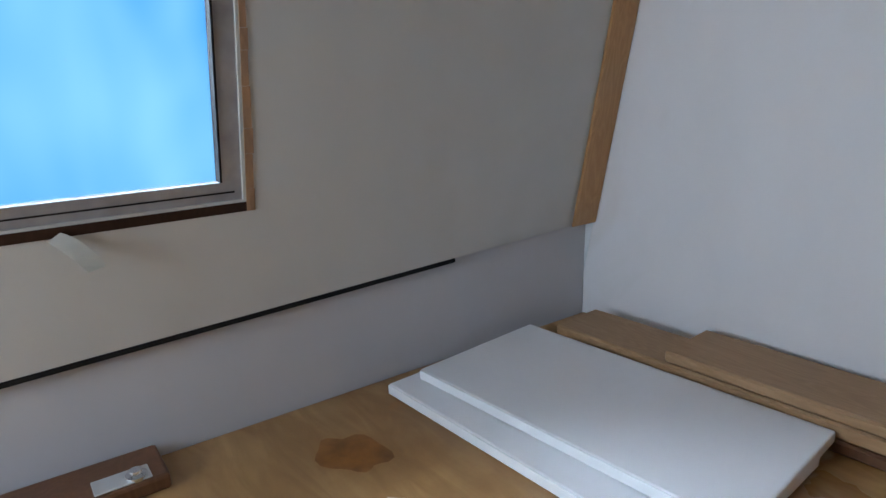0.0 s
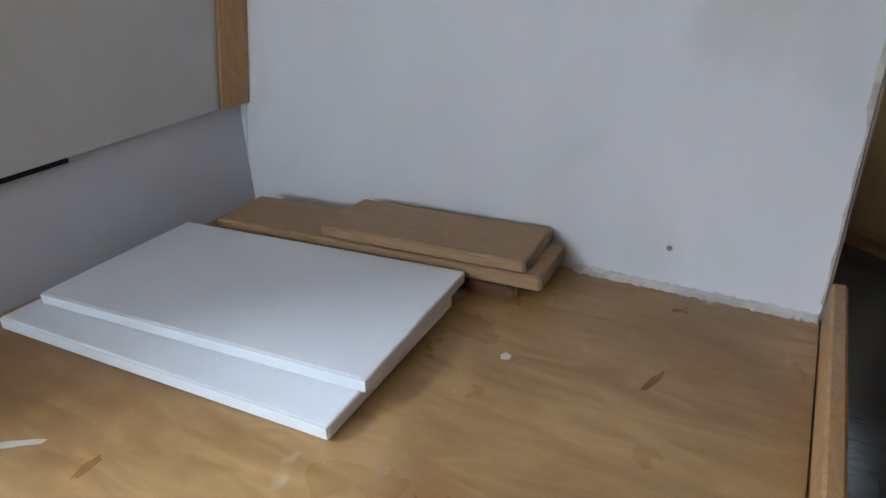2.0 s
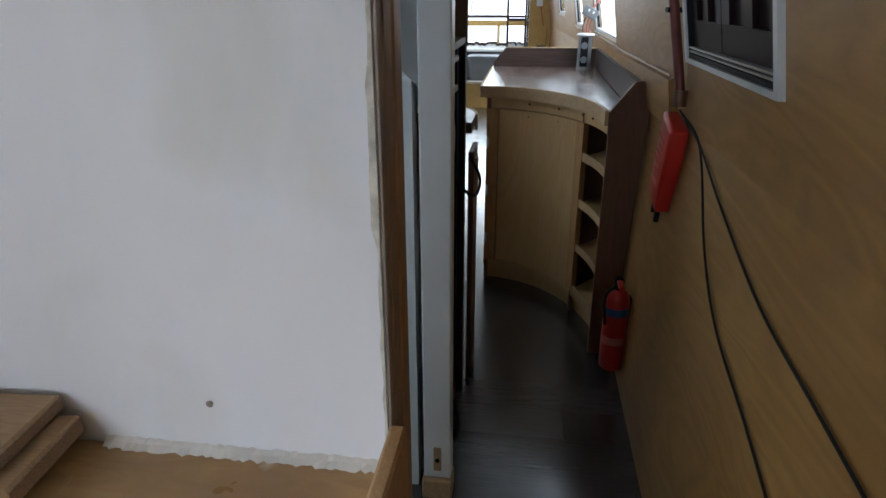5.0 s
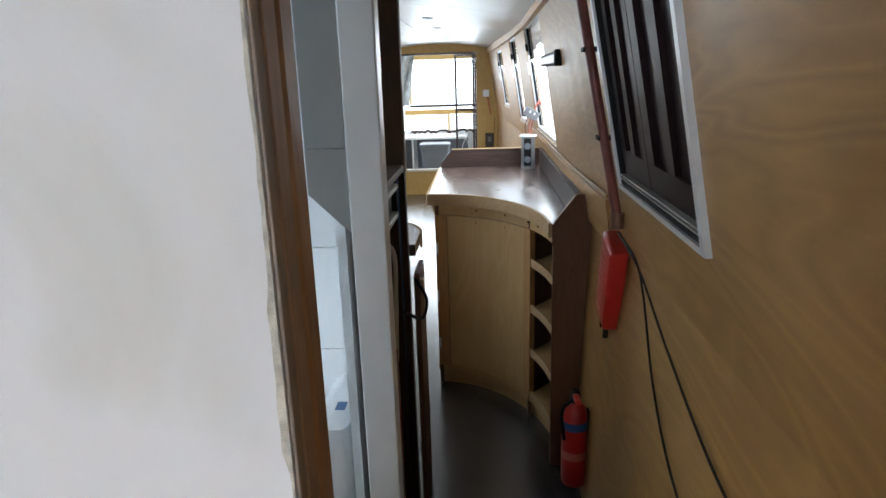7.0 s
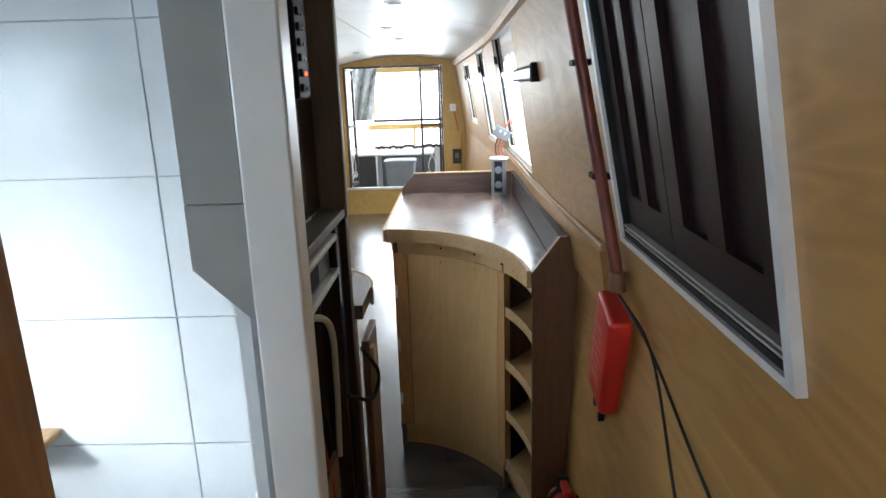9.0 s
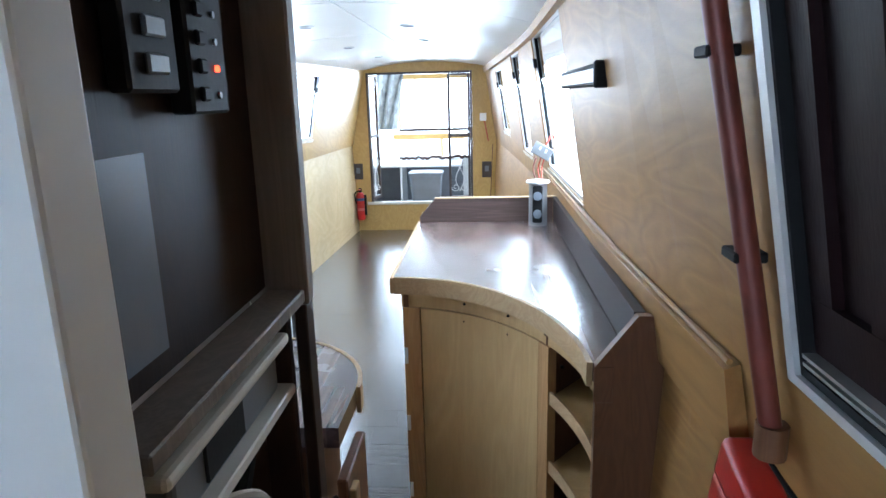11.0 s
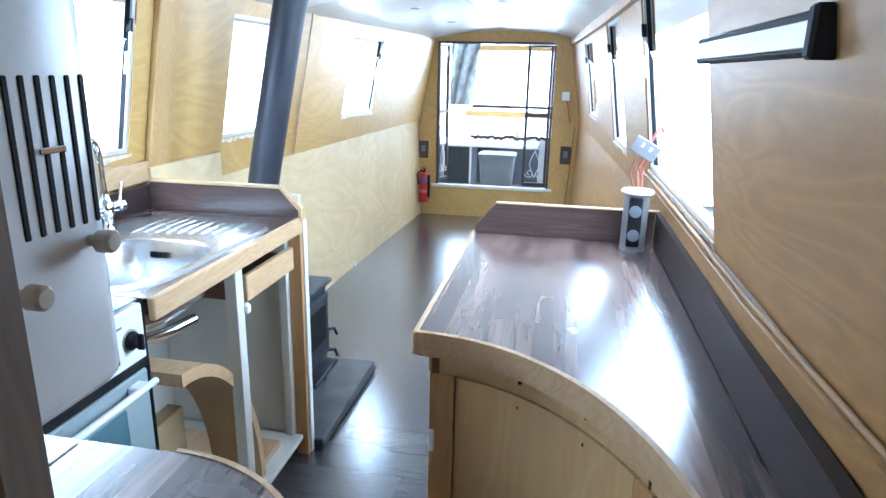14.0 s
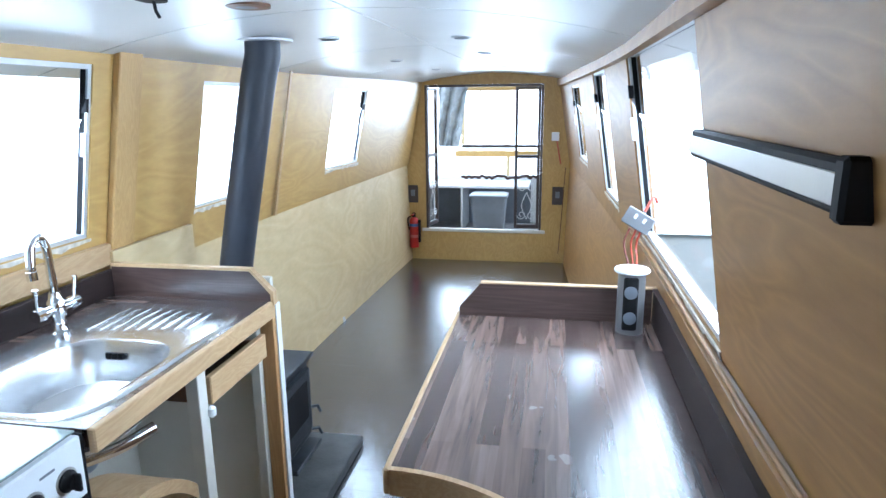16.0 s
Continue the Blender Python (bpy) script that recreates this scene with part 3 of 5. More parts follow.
# ---- bedroom ----
def bed():
    ob = thing("bed_platform", (-0.4, 1.6, 0), "fixed bed base of worn stained plywood", "bed")
    part("top_board", prism([(-0.985, 0.46), (-0.21, 0.46), (-0.21, 2.06), (0.243, 2.06), (0.243, 2.879), (-0.985, 2.879)], 0.672, 0.69), M_BED, ob)
    part("edge_board", box((0.246, 2.06, 0.60), (0.268, 2.879, 0.762), 0.004), M_PINE_V, ob, "pine lip along the open side")
    part("side_panel", box((0.225, 2.09, 0.0), (0.244, 2.879, 0.67), 0.003), M_BROWN, ob)
    part("side_panel", box((-0.23, 0.46, 0.0), (-0.212, 2.071, 0.67), 0.003), M_BROWN, ob)
    part("end_panel", box((-0.23, 2.072, 0.0), (0.244, 2.089, 0.67), 0.003), M_BROWN, ob)
    rnd = random.Random(4)
    bm = bmesh.new()
    low, mid, top = [], [], []
    for k in range(61):
        x = -0.16 + 0.40 * k / 60
        low.append(bm.verts.new((x, 2.880 - 0.010 - rnd.random() * 0.007, 0.6907)))
        mid.append(bm.verts.new((x, 2.876, 0.6935 + rnd.random() * 0.003)))
        top.append(bm.verts.new((x, 2.8815, 0.699 + rnd.random() * 0.004)))
    for k in range(60):
        bm.faces.new((low[k], low[k + 1], mid[k + 1], mid[k]))
        bm.faces.new((mid[k], mid[k + 1], top[k + 1], top[k]))
    part("caulk_line", bm, M_PLASTER, ob, "rough torn caulk along the bulkhead")
    marks = [(-0.155, 2.56, 0.012, 0.010, 0.3, M_PLASTER), (-0.62, 2.10, 0.045, 0.009, 0.6, M_PLASTER), (-0.79, 2.09, 0.09, 0.06, 0.2, M_RUST), (0.05, 2.60, 0.007, 0.04, -0.25, M_RUST), (-0.5, 2.12, 0.008, 0.03, 0.1, M_RUST), (-0.02, 2.23, 0.014, 0.035, 0.5, M_RUST), (0.1, 2.18, 0.06, 0.008, 0.4, M_RUST), (0.03, 2.14, 0.05, 0.006, 0.3, M_RUST)]
    for x, y, a, b, turn, mat in marks:
        bm = bmesh.new()
        ring = []
        for k in range(26):
            t = 2 * math.pi * k / 26
            r = 0.78 + 0.13 * math.sin(2 * t + 9 * x) + 0.09 * math.sin(5 * t + 17 * y)
            u, v = a * r * math.cos(t), b * r * math.sin(t)
            ring.append(bm.verts.new((x + u * math.cos(turn) - v * math.sin(turn), y + u * math.sin(turn) + v * math.cos(turn), 0.6912)))
        bm.faces.new(ring)
        part("stain", bm, mat, ob, "dried stain on the plywood")
    part("wall_dot", lathe([(0.004, 0), (0.005, -0.002)], (0.003, 2.881, 0.768), "y", 10), M_GREYWOOD2, ob)


bed()


def white_door(at, turn, long, deep, label):
    ob = thing("cabinet_door", at, label, "cabinet door", "loose white doors on the bed")
    part("panel", box((0, 0, 0), (long, deep, 0.022), 0.004, Matrix.Translation(at) @ pose(0, 0, 0, 0, 0, turn), 2), M_BOARDW, ob)
    part("edging", box((0.002, -0.0015, 0.002), (long - 0.002, 0.0015, 0.02), 0, Matrix.Translation(at) @ pose(0, 0, 0, 0, 0, turn)), M_APPL, ob)
    return ob


white_door((-0.926, 2.245, 0.6915), 4.2, 0.657, 0.36, "white melamine cabinet door lying on the bed")
white_door((-0.902, 2.305, 0.714), 5.7, 0.640, 0.335, "white melamine cabinet door stacked on another")


def timber(lo, hi, turn, label, mat=M_OAK):
    c = ((lo[0] + hi[0]) / 2, (lo[1] + hi[1]) / 2, lo[2])
    ob = thing("oak_board", c, label, "wooden board", "boards stacked by the bulkhead")
    m = Matrix.Translation(c) @ pose(0, 0, 0, 0, 0, turn) @ Matrix.Translation([-v for v in c])
    part("plank", box(lo, hi, 0.004, m), mat, ob)
    part("end_grain", box((hi[0] - 0.001, lo[1] + 0.004, lo[2] + 0.003), (hi[0] + 0.002, hi[1] - 0.004, hi[2] - 0.003), 0, m), M_RAWEND, ob)


timber((-0.895, 2.690, 0.6915), (-0.215, 2.832, 0.714), 4.2, "dark stained board at the bottom of the stack", M_BROWN)
timber((-0.885, 2.692, 0.7165), (-0.172, 2.840, 0.744), 4.4, "oak board with rough sawn edge")
timber((-0.615, 2.700, 0.7465), (-0.20, 2.860, 0.769), 4.0, "short oak board on top of the stack")

bracket = thing("brown_box", (-0.9, 1.72, 0.69), "dark brown wooden box with a metal bolt", "box")
part("case", box((-0.985, 1.45, 0.691), (-0.88, 1.825, 0.718), 0.006, None, 2), M_BROWN, bracket)
part("bolt", lathe([(0.016, 0), (0.016, 0.006), (0.009, 0.009), (0.009, 0.014)], (-0.90, 1.78, 0.718)), M_STEEL, bracket, "zinc bolt")
part("plate", box((-0.925, 1.72, 0.7185), (-0.885, 1.80, 0.721), 0.001), M_ALU, bracket)

corner = thing("corner_batten", (-0.93, 2.87, 0.94), "varnished pine batten in the wall corner", "trim")
m_shear = Matrix(((1, 0, 0.19, -0.19 * 0.935), (0, 1, 0, 0), (0, 0, 1, 0), (0, 0, 0, 1)))
part("batten", box((-0.9655, 2.80, 0.937), (-0.957, 2.881, 1.70), 0.002, m_shear), M_PINE_V, corner)

# Tapered black strip stands in for the shade inside the gap.
gapstrip = structure("trim_gap_shadow", box((-0.989, 0.46, 0.896), (-0.970, 2.45, 0.9045), 0, Matrix(((1, 0, 0, 0), (0, 1, 0, 0), (0, 0.036, 1, -0.036 * 1.95), (0, 0, 0, 1)))), M_BLACK, "black strip drawn as the shadow in the gap under the upper panel", "trim")
peel = thing("peeling_strip", (-0.945, 1.73, 1.08), "curled strip of peeling veneer below the window", "veneer strip")
bm = bmesh.new()
for k in range(9):
    u = k / 8
    for s in (0, 1):
        bm.verts.new((-0.945 + 0.05 * u, 1.715 + 0.05 * u + 0.012 * s * (1 + u), 1.10 - 0.03 * u - 0.02 * u * u + 0.004 * s + 0.012 * math.sin(3 * u) * s))
bm.verts.ensure_lookup_table()
for k in range(8):
    bm.faces.new([bm.verts[2 * k + q] for q in (0, 1, 3, 2)])
bmesh.ops.solidify(bm, geom=bm.faces[:], thickness=0.002)
part("curl", bm, M_CREAM, peel)

tagstrip = thing("torn_edge_strip", (0.235, 2.88, 1.0), "torn strip of lining paper on the bulkhead edge", "torn paper")
rnd = random.Random(9)
bm = bmesh.new()
a, b = [], []
for k in range(40):
    z = 0.72 + 1.0 * k / 39
    w = 0.002 + 0.003 * rnd.random() + (0.005 if 1.02 < z < 1.2 else 0)
    a.append(bm.verts.new((0.242 - w, 2.8785, z)))
    b.append(bm.verts.new((0.2425, 2.8785, z)))
for k in range(39):
    bm.faces.new((a[k], b[k], b[k + 1], a[k + 1]))
part("paper", bm, M_FOAM, tagstrip)

post = thing("door_jamb", (0.26, 2.9, 0), "weathered timber jamb on the bulkhead end", "door jamb")
part("grey_stud", box((0.21, 2.906, 0.0), (0.249, 2.944, 1.76), 0.002), M_JAMB, post)
part("groove", box((0.21, 2.9445, 0.0), (0.245, 2.9545, 1.76), 0), M_PINE_V, post, "orange pine showing in the groove")
part("end_board", box((0.2435, 2.882, 0.0), (0.2475, 2.905, 1.76), 0.001), M_GREYWOOD2, post)
part("facing", box((0.205, 2.955, 0.0), (0.249, 3.0, 1.76), 0.004), M_JAMB_O, post, "brown varnished facing")

# ---- bathroom ----
wall = structure("wall_tiled", box((-1.03, 4.008, 0.0), (0.127, 4.04, 1.77), 0), M_GROUT, "tiled bathroom partition with pale ceramic tiles", "wall")
structure("wall_partition", box((0.128, 3.60, 0.0), (0.148, 4.05, 1.77), 0), M_TILE, "white partition behind the electrical cupboard", "wall")


def tile(x0, x1, z0, z1, y, mat, parent, cut=0.0):
    bm = bmesh.new()
    if cut:
        pts = [(x0, z0 + cut), (x1, z0), (x1, z1), (x0, z1)]
        f = [bm.verts.new((x, y, z)) for x, z in pts]
        g = [bm.verts.new((x, y + 0.02, z)) for x, z in pts]
        bm.faces.new(f)
        bm.faces.new(g[::-1])
        for k in range(4):
            bm.faces.new((f[k], g[k], g[(k + 1) % 4], f[(k + 1) % 4]))
    else:
        add_box(bm, (x0, y, z0), (x1, y + 0.007 if parent is wall else y + 0.02, z1), 0.001)
    return part("tile", bm, mat, parent)


for r in range(6):
    z0 = 0.945 + 0.308 * (r - 3)
    for x0, x1 in ((-0.152, 0.126), (-0.754, -0.154), (-1.0, -0.756)):
        tile(x0 + 0.0008, x1 - 0.0008, max(0.004, z0 + 0.0012), min(1.76, z0 + 0.3068), 4.002, M_TILE, wall)
screen = thing("tiled_return", (0.13, 3.58, 1.09), "grey tiled panel with a sloping lower corner", "tiled panel")
tile(0.085, 0.1675, 1.091, 1.2635, 3.568, M_TILE_G, screen, 0.08)
tile(0.085, 0.1675, 1.2655, 1.573, 3.568, M_TILE_G, screen)
tile(0.085, 0.1675, 1.575, 1.76, 3.568, M_TILE_G, screen)

wpost = thing("white_post", (0.2, 3.58, 0), "glossy white painted door post", "post")
part("shaft", box((0.169, 3.562, 0.065), (0.241, 3.615, 1.77), 0.004, None, 2), M_POST, wpost)
part("strike", box((0.196, 3.559, 0.09), (0.216, 3.5625, 0.165), 0.001), M_PINE, wpost, "bare wood latch recess")
part("keeper", lathe([(0.006, 0), (0.006, 0.003)], (0.206, 3.556, 0.125), "y", 10), M_BLACK, wpost)
part("foot", box((0.165, 3.55, 0.0), (0.245, 3.62, 0.064), 0.004), M_PINE, wpost, "raw pine foot block")


def rounded(x0, x1, y0, y1, levels, power=4.0, n=28):
    """Stacked rounded rectangles (z, grow) closed at both ends."""
    bm = bmesh.new()
    rings = []
    for z, g in levels:
        ring = []
        for k in range(n):
            t = 2 * math.pi * k / n
            c, s = math.cos(t), math.sin(t)
            ring.append(bm.verts.new(((x0 + x1) / 2 + (x1 - x0 + 2 * g) / 2 * math.copysign(abs(c) ** (2 / power), c), (y0 + y1) / 2 + (y1 - y0 + 2 * g) / 2 * math.copysign(abs(s) ** (2 / power), s), z)))
        rings.append(ring)
    for a, b in zip(rings, rings[1:]):
        for k in range(n):
            bm.faces.new((a[k], a[(k + 1) % n], b[(k + 1) % n], b[k]))
    bm.faces.new(rings[0][::-1])
    bm.faces.new(rings[-1])
    return bm


wc = thing("toilet", (-0.1, 3.8, 0), "white cassette toilet in the bathroom", "toilet")
part("body", rounded(0.005, 0.118, 3.64, 3.96, [(0.0, -0.01), (0.1, 0), (0.53, 0), (0.582, -0.01), (0.597, -0.03)], 5), M_APPL, wc, "", True)
part("bowl", rounded(-0.30, 0.0, 3.64, 3.95, [(0.0, -0.05), (0.25, -0.03), (0.48, 0), (0.50, 0)], 2.8), M_APPL, wc, "", True)
part("lid", rounded(-0.30, 0.0, 3.64, 3.95, [(0.501, 0.004), (0.525, 0.004), (0.545, -0.02)], 2.8), M_APPL, wc, "", True)
part("sticker", box((0.06, 3.72, 0.592), (0.085, 3.76, 0.5985), 0), M_BLUE, wc, "small dark printed sticker")
shelf_b = thing("bathroom_shelf", (-0.6, 3.95, 0.66), "small varnished pine shelf on the tiles", "shelf")
part("board", box((-0.80, 3.90, 0.665), (-0.455, 4.0015, 0.685), 0.003), M_PINE, shelf_b)

# ---- electrical cupboard ----
cup = thing("electrical_cupboard", (0.1, 3.85, 0), "brown cupboard of wires and switches, recess shade in its board colour", "cupboard")
# Lining boards take the near-black brown for the dim cupboard interior.
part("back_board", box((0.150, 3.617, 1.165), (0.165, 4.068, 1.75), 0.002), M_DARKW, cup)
part("left_stile", box((0.166, 3.617, 0.0), (0.212, 3.66, 1.76), 0.002), M_BROWN, cup)
part("post", box((0.14, 4.07, 1.14), (0.222, 4.10, 1.765), 0.003), M_GREYWOOD, cup, "rough grey timber end post")
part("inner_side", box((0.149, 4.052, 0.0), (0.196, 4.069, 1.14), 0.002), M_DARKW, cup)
part("sill", box((0.166, 3.661, 1.145), (0.218, 4.069, 1.163), 0.002), M_GREYWOOD, cup, "worn grey shelf edge")
part("shelf", box((0.1495, 3.661, 1.02), (0.20, 4.05, 1.035), 0.002), M_CREAM, cup, "pale shelf")
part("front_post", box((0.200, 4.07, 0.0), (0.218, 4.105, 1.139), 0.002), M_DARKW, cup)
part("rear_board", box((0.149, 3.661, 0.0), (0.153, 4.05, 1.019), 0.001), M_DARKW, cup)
part("floor_board", box((0.1535, 3.661, 0.0), (0.2, 4.05, 0.05), 0.002), M_BROWN, cup)
part("notice", box((0.1655, 3.69, 1.19), (0.167, 3.80, 1.37), 0), M_GREYBOX, cup, "faded paper notice")
part("lower_panel", box((0.196, 3.70, 0.05), (0.207, 3.86, 0.70), 0.002), M_BROWN, cup)
panel = part("switch_panel", box((0.1655, 3.86, 1.40), (0.190, 3.945, 1.62), 0.003), M_BLACK, cup, "black switch panel with red light")
for k in range(7):
    z = 1.412 + 0.026 * k
    part("switch", box((0.190, 3.872, z), (0.196, 3.888, z + 0.014), 0.002), M_BLACK, panel)
    part("indicator", lathe([(0.0035, 0), (0.0035, 0.003)], (0.190, 3.918, z + 0.006), "x", 10), M_LED if k == 1 else (M_GREYBOX), panel)
panel2 = part("fuse_panel", box((0.1655, 3.76, 1.42), (0.186, 3.845, 1.62), 0.003), M_BLACK, cup, "fuse panel with square buttons")
for k in range(6):
    part("button", box((0.186, 3.785, 1.435 + 0.03 * k), (0.191, 3.82, 1.452 + 0.03 * k), 0.002), M_GREYBOX, panel2)
ctrl = thing("inverter", (0.1, 3.85, 1.035), "grey electrical box on the cupboard shelf", "electrical box")
part("case", box((0.155, 3.74, 1.036), (0.185, 4.03, 1.10), 0.006, None, 2), M_GREYBOX, ctrl)
part("face", box((0.185, 3.80, 1.045), (0.189, 3.9, 1.09), 0.002), M_BLACK, ctrl)
fl = thing("plastic_tray", (0.18, 3.9, 1.1), "pale plastic tray lying on the electrical box", "tray")
part("plate", box((0.155, 3.70, 1.102), (0.205, 4.03, 1.118), 0.006, None, 2), M_CREAM, fl)
cables = [(M_BLACK, 0.008, ((0.17, 3.78, 1.02), (0.19, 3.8, 0.8), (0.17, 3.9, 0.5), (0.18, 3.86, 0.06))), (M_CREAM, 0.007, ((0.16, 3.82, 1.0), (0.2, 3.9, 0.96), (0.19, 3.98, 0.8), (0.18, 4.0, 0.6))), (M_BLACK, 0.012, ((0.17, 3.95, 1.01), (0.17, 3.85, 0.85), (0.19, 3.9, 0.6), (0.16, 4.0, 0.2))), (M_WIRE_R, 0.004, ((0.18, 3.75, 0.95), (0.21, 3.8, 0.6), (0.2, 3.82, 0.3), (0.19, 3.75, 0.06))), (M_BLACK, 0.005, ((0.21, 4.0, 0.75), (0.25, 4.08, 0.7), (0.26, 4.14, 0.74), (0.23, 4.1, 0.82))), (M_BLACK, 0.005, ((0.19, 3.7, 0.5), (0.215, 3.68, 0.3), (0.25, 3.66, 0.16), (0.2, 3.64, 0.08))), (M_WIRE_R, 0.004, ((0.15, 3.72, 0.9), (0.2, 3.73, 0.7), (0.21, 3.71, 0.4), (0.2, 3.7, 0.06)))]
for mat, r, pts in cables:
    c = thing("cable", pts[-1], "loose cable hanging in the electrical cupboard", "cable", "cupboard cables")
    part("sheath", tube(smooth_path(pts), r, 8), mat, c, "", True)
bluebox = thing("blue_box", (0.2, 4.13, 0.9), "blue plastic strip beside the cupboard post", "plastic strip")
part("body", box((0.19, 4.1055, 0.0), (0.212, 4.118, 1.13), 0.002), M_BLUE, bluebox)

# ---- vented heater on the forward side of the cupboard ----
heat = thing("vented_heater", (0.09, 4.22, 1.16), "white vented heater box on the cupboard side", "heater")
part("case", box((0.02, 4.101, 1.175), (0.140, 4.262, 1.56), 0.016, None, 3), M_APPL, heat, "", True)
for k in range(6):
    y = 4.186 + 0.0118 * k
    part("slot", box((0.134, y, 1.298), (0.1408, y + 0.0062, 1.395), 0.0015), M_BLACK, heat)
part("badge", box((0.1405, 4.205, 1.348), (0.1425, 4.226, 1.352), 0.0005), M_CHROME, heat, "small chrome badge")
for y, z in ((4.238, 1.287), (4.176, 1.269)):
    part("knob", lathe([(0.004, 0), (0.004, 0.008), (0.008, 0.009), (0.008, 0.018), (0.006, 0.02)], (0.139, y, z), "x", 14), M_KNOB, heat, "beige knob", True)


# ---- round-ended worktop by the cooker ----
def arc(cx, cy, rx, ry, a0, a1, n=20):
    return [(cx + rx * math.sin(radians(a)), cy + ry * math.cos(radians(a))) for a in span(a0, a1, n)]


rt = thing("rounded_worktop", (0, 4.3, 0.87), "laminate worktop with rounded pine-edged end", "worktop")
edge = [(-0.95, 4.525)] + arc(-0.02, 4.29, 0.25, 0.24, 0, 90)
part("top", prism([(-0.95, 4.15)] + edge + [(0.23, 4.15)], 0.875, 0.91), M_WORK, rt)
outer = arc(-0.02, 4.29, 0.258, 0.248, -1, 90)
inner = arc(-0.02, 4.29, 0.25, 0.24, -1, 90)
part("edging", strip(inner, outer, 0.862, 0.9115), M_PINE, rt, "pine edging")
part("seam", box((-0.163, 4.16, 0.9103), (-0.160, 4.52, 0.9112), 0), M_BROWN, rt)
rc = thing("rounded_cupboard", (0, 4.3, 0), "brown curved base cupboard under the worktop", "cupboard")
part("carcass", prism([(-0.95, 4.16), (-0.95, 4.50)] + arc(-0.04, 4.28, 0.23, 0.21, 0, 90) + [(0.19, 4.16)], 0.0, 0.86), M_BROWN, rc)
dr = thing("loose_panel", (0.23, 4.18, 0), "brown board standing against the cupboard", "board")
part("board", box((0.222, 4.145, 0.0), (0.240, 4.30, 0.82), 0.003), M_BROWN, dr)
part("batten", box((0.2405, 4.15, 0.68), (0.252, 4.18, 0.80), 0.002), M_PINE, dr)

# ---- cooker ----
ck = thing("cooker", (-0.65, 4.75, 0), "white gas cooker with black knobs", "cooker")
CY0, CY1, CX = 4.580, 5.025, -0.425
part("body", box((-0.94, CY0, 0.06), (CX - 0.02, CY1, 0.905), 0.004), M_APPL, ck)
part("plinth", box((-0.94, CY0 + 0.01, 0.0), (CX - 0.06, CY1 - 0.01, 0.06), 0), M_BLACK, ck)
part("fascia", box((CX - 0.02, CY0, 0.778), (CX + 0.004, CY1 - 0.004, 0.905), 0.004), M_APPL, ck, "white control fascia")
part("trim_strip", box((CX - 0.02, CY0, 0.756), (CX + 0.002, CY1, 0.776), 0.002), M_BLACK, ck)
part("side_trim", box((CX - 0.04, CY1 - 0.003, 0.06), (CX + 0.003, CY1 + 0.002, 0.905), 0.001), M_BLACK, ck)
part("hob", box((-0.93, CY0 + 0.01, 0.906), (CX - 0.03, CY1 - 0.01, 0.909), 0.002), M_STEEL, ck)
part("glass_lid", box((-0.93, CY0 + 0.005, 0.9095), (CX - 0.005, CY1 - 0.005, 0.9145), 0.002), M_HOB, ck, "glass hob lid")
for k in range(5):
    y = 4.972 - 0.079 * k
    kn = part("knob", lathe([(0.021, 0), (0.021, 0.006), (0.016, 0.01), (0.014, 0.02), (0.011, 0.022)], (CX + 0.004, y, 0.836), "x", 20), M_BLACK, ck, "", True)
    part("grip", box((CX + 0.02, y - 0.004, 0.818), (CX + 0.036, y + 0.004, 0.854), 0.002), M_BLACK, kn)
    part("ring", lathe([(0.026, 0), (0.026, 0.002)], (CX + 0.0035, y, 0.836), "x", 20), M_SILVER, kn)
part("print", box((CX + 0.0035, 4.915, 0.872), (CX + 0.0046, 4.95, 0.877), 0), M_GREYBOX, ck)
for z0, z1 in ((0.50, 0.752), (0.07, 0.49)):
    d = part("oven_door", box((CX - 0.018, CY0 + 0.003, z0), (CX + 0.002, CY1 - 0.006, z1), 0.004), M_HOB, ck, "pale glass oven door")
    part("window", box((CX + 0.0015, CY0 + 0.07, z0 + 0.05), (CX + 0.004, CY1 - 0.09, z1 - 0.06), 0.002), M_OVEN, d)
    bm = tube([(CX + 0.03, CY0 + 0.03, z1 - 0.022), (CX + 0.03, CY1 - 0.02, z1 - 0.022)], 0.008, 12)
    for y in (CY0 + 0.06, CY1 - 0.06):
        add_box(bm, (CX + 0.002, y - 0.02, z1 - 0.032), (CX + 0.03, y + 0.02, z1 - 0.014), 0.003)
    part("handle", bm, M_APPL, d, "white bar handle")

# ---- sink unit ----
SX, SY0, SY1 = -0.418, 5.032, 5.86
wt = thing("sink_worktop", (-0.65, 5.4, 0.87), "stave laminate worktop with pine front edge", "worktop")
bm = sheet(lambda u, v, d: (u, v, 0.91 - d), [-0.975, SX], [SY0, SY1 - 0.004], [(-0.865, -0.47, SY0 + 0.03, 5.56)], 0.038)
part("top", bm, M_WORKX, wt)
part("edging", box((SX + 0.0005, SY0, 0.858), (SX + 0.018, SY1 - 0.004, 0.9115), 0.003), M_PINE, wt, "pine front edging")
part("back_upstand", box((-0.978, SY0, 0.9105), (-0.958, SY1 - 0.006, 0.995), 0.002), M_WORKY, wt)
bm = bmesh.new()
prof = [(-0.956, 0.9105), (SX + 0.01, 0.9105), (SX + 0.01, 0.935), (-0.47, 1.008), (-0.956, 1.008)]
f = [bm.verts.new((x, SY1 - 0.024, z)) for x, z in prof]
g = [bm.verts.new((x, SY1 - 0.006, z)) for x, z in prof]
bm.faces.new(f)
bm.faces.new(g[::-1])
for k in range(5):
    bm.faces.new((f[k], g[k], g[(k + 1) % 5], f[(k + 1) % 5]))
part("end_upstand", bm, M_WORKZ, wt, "upstand with a sloping corner")
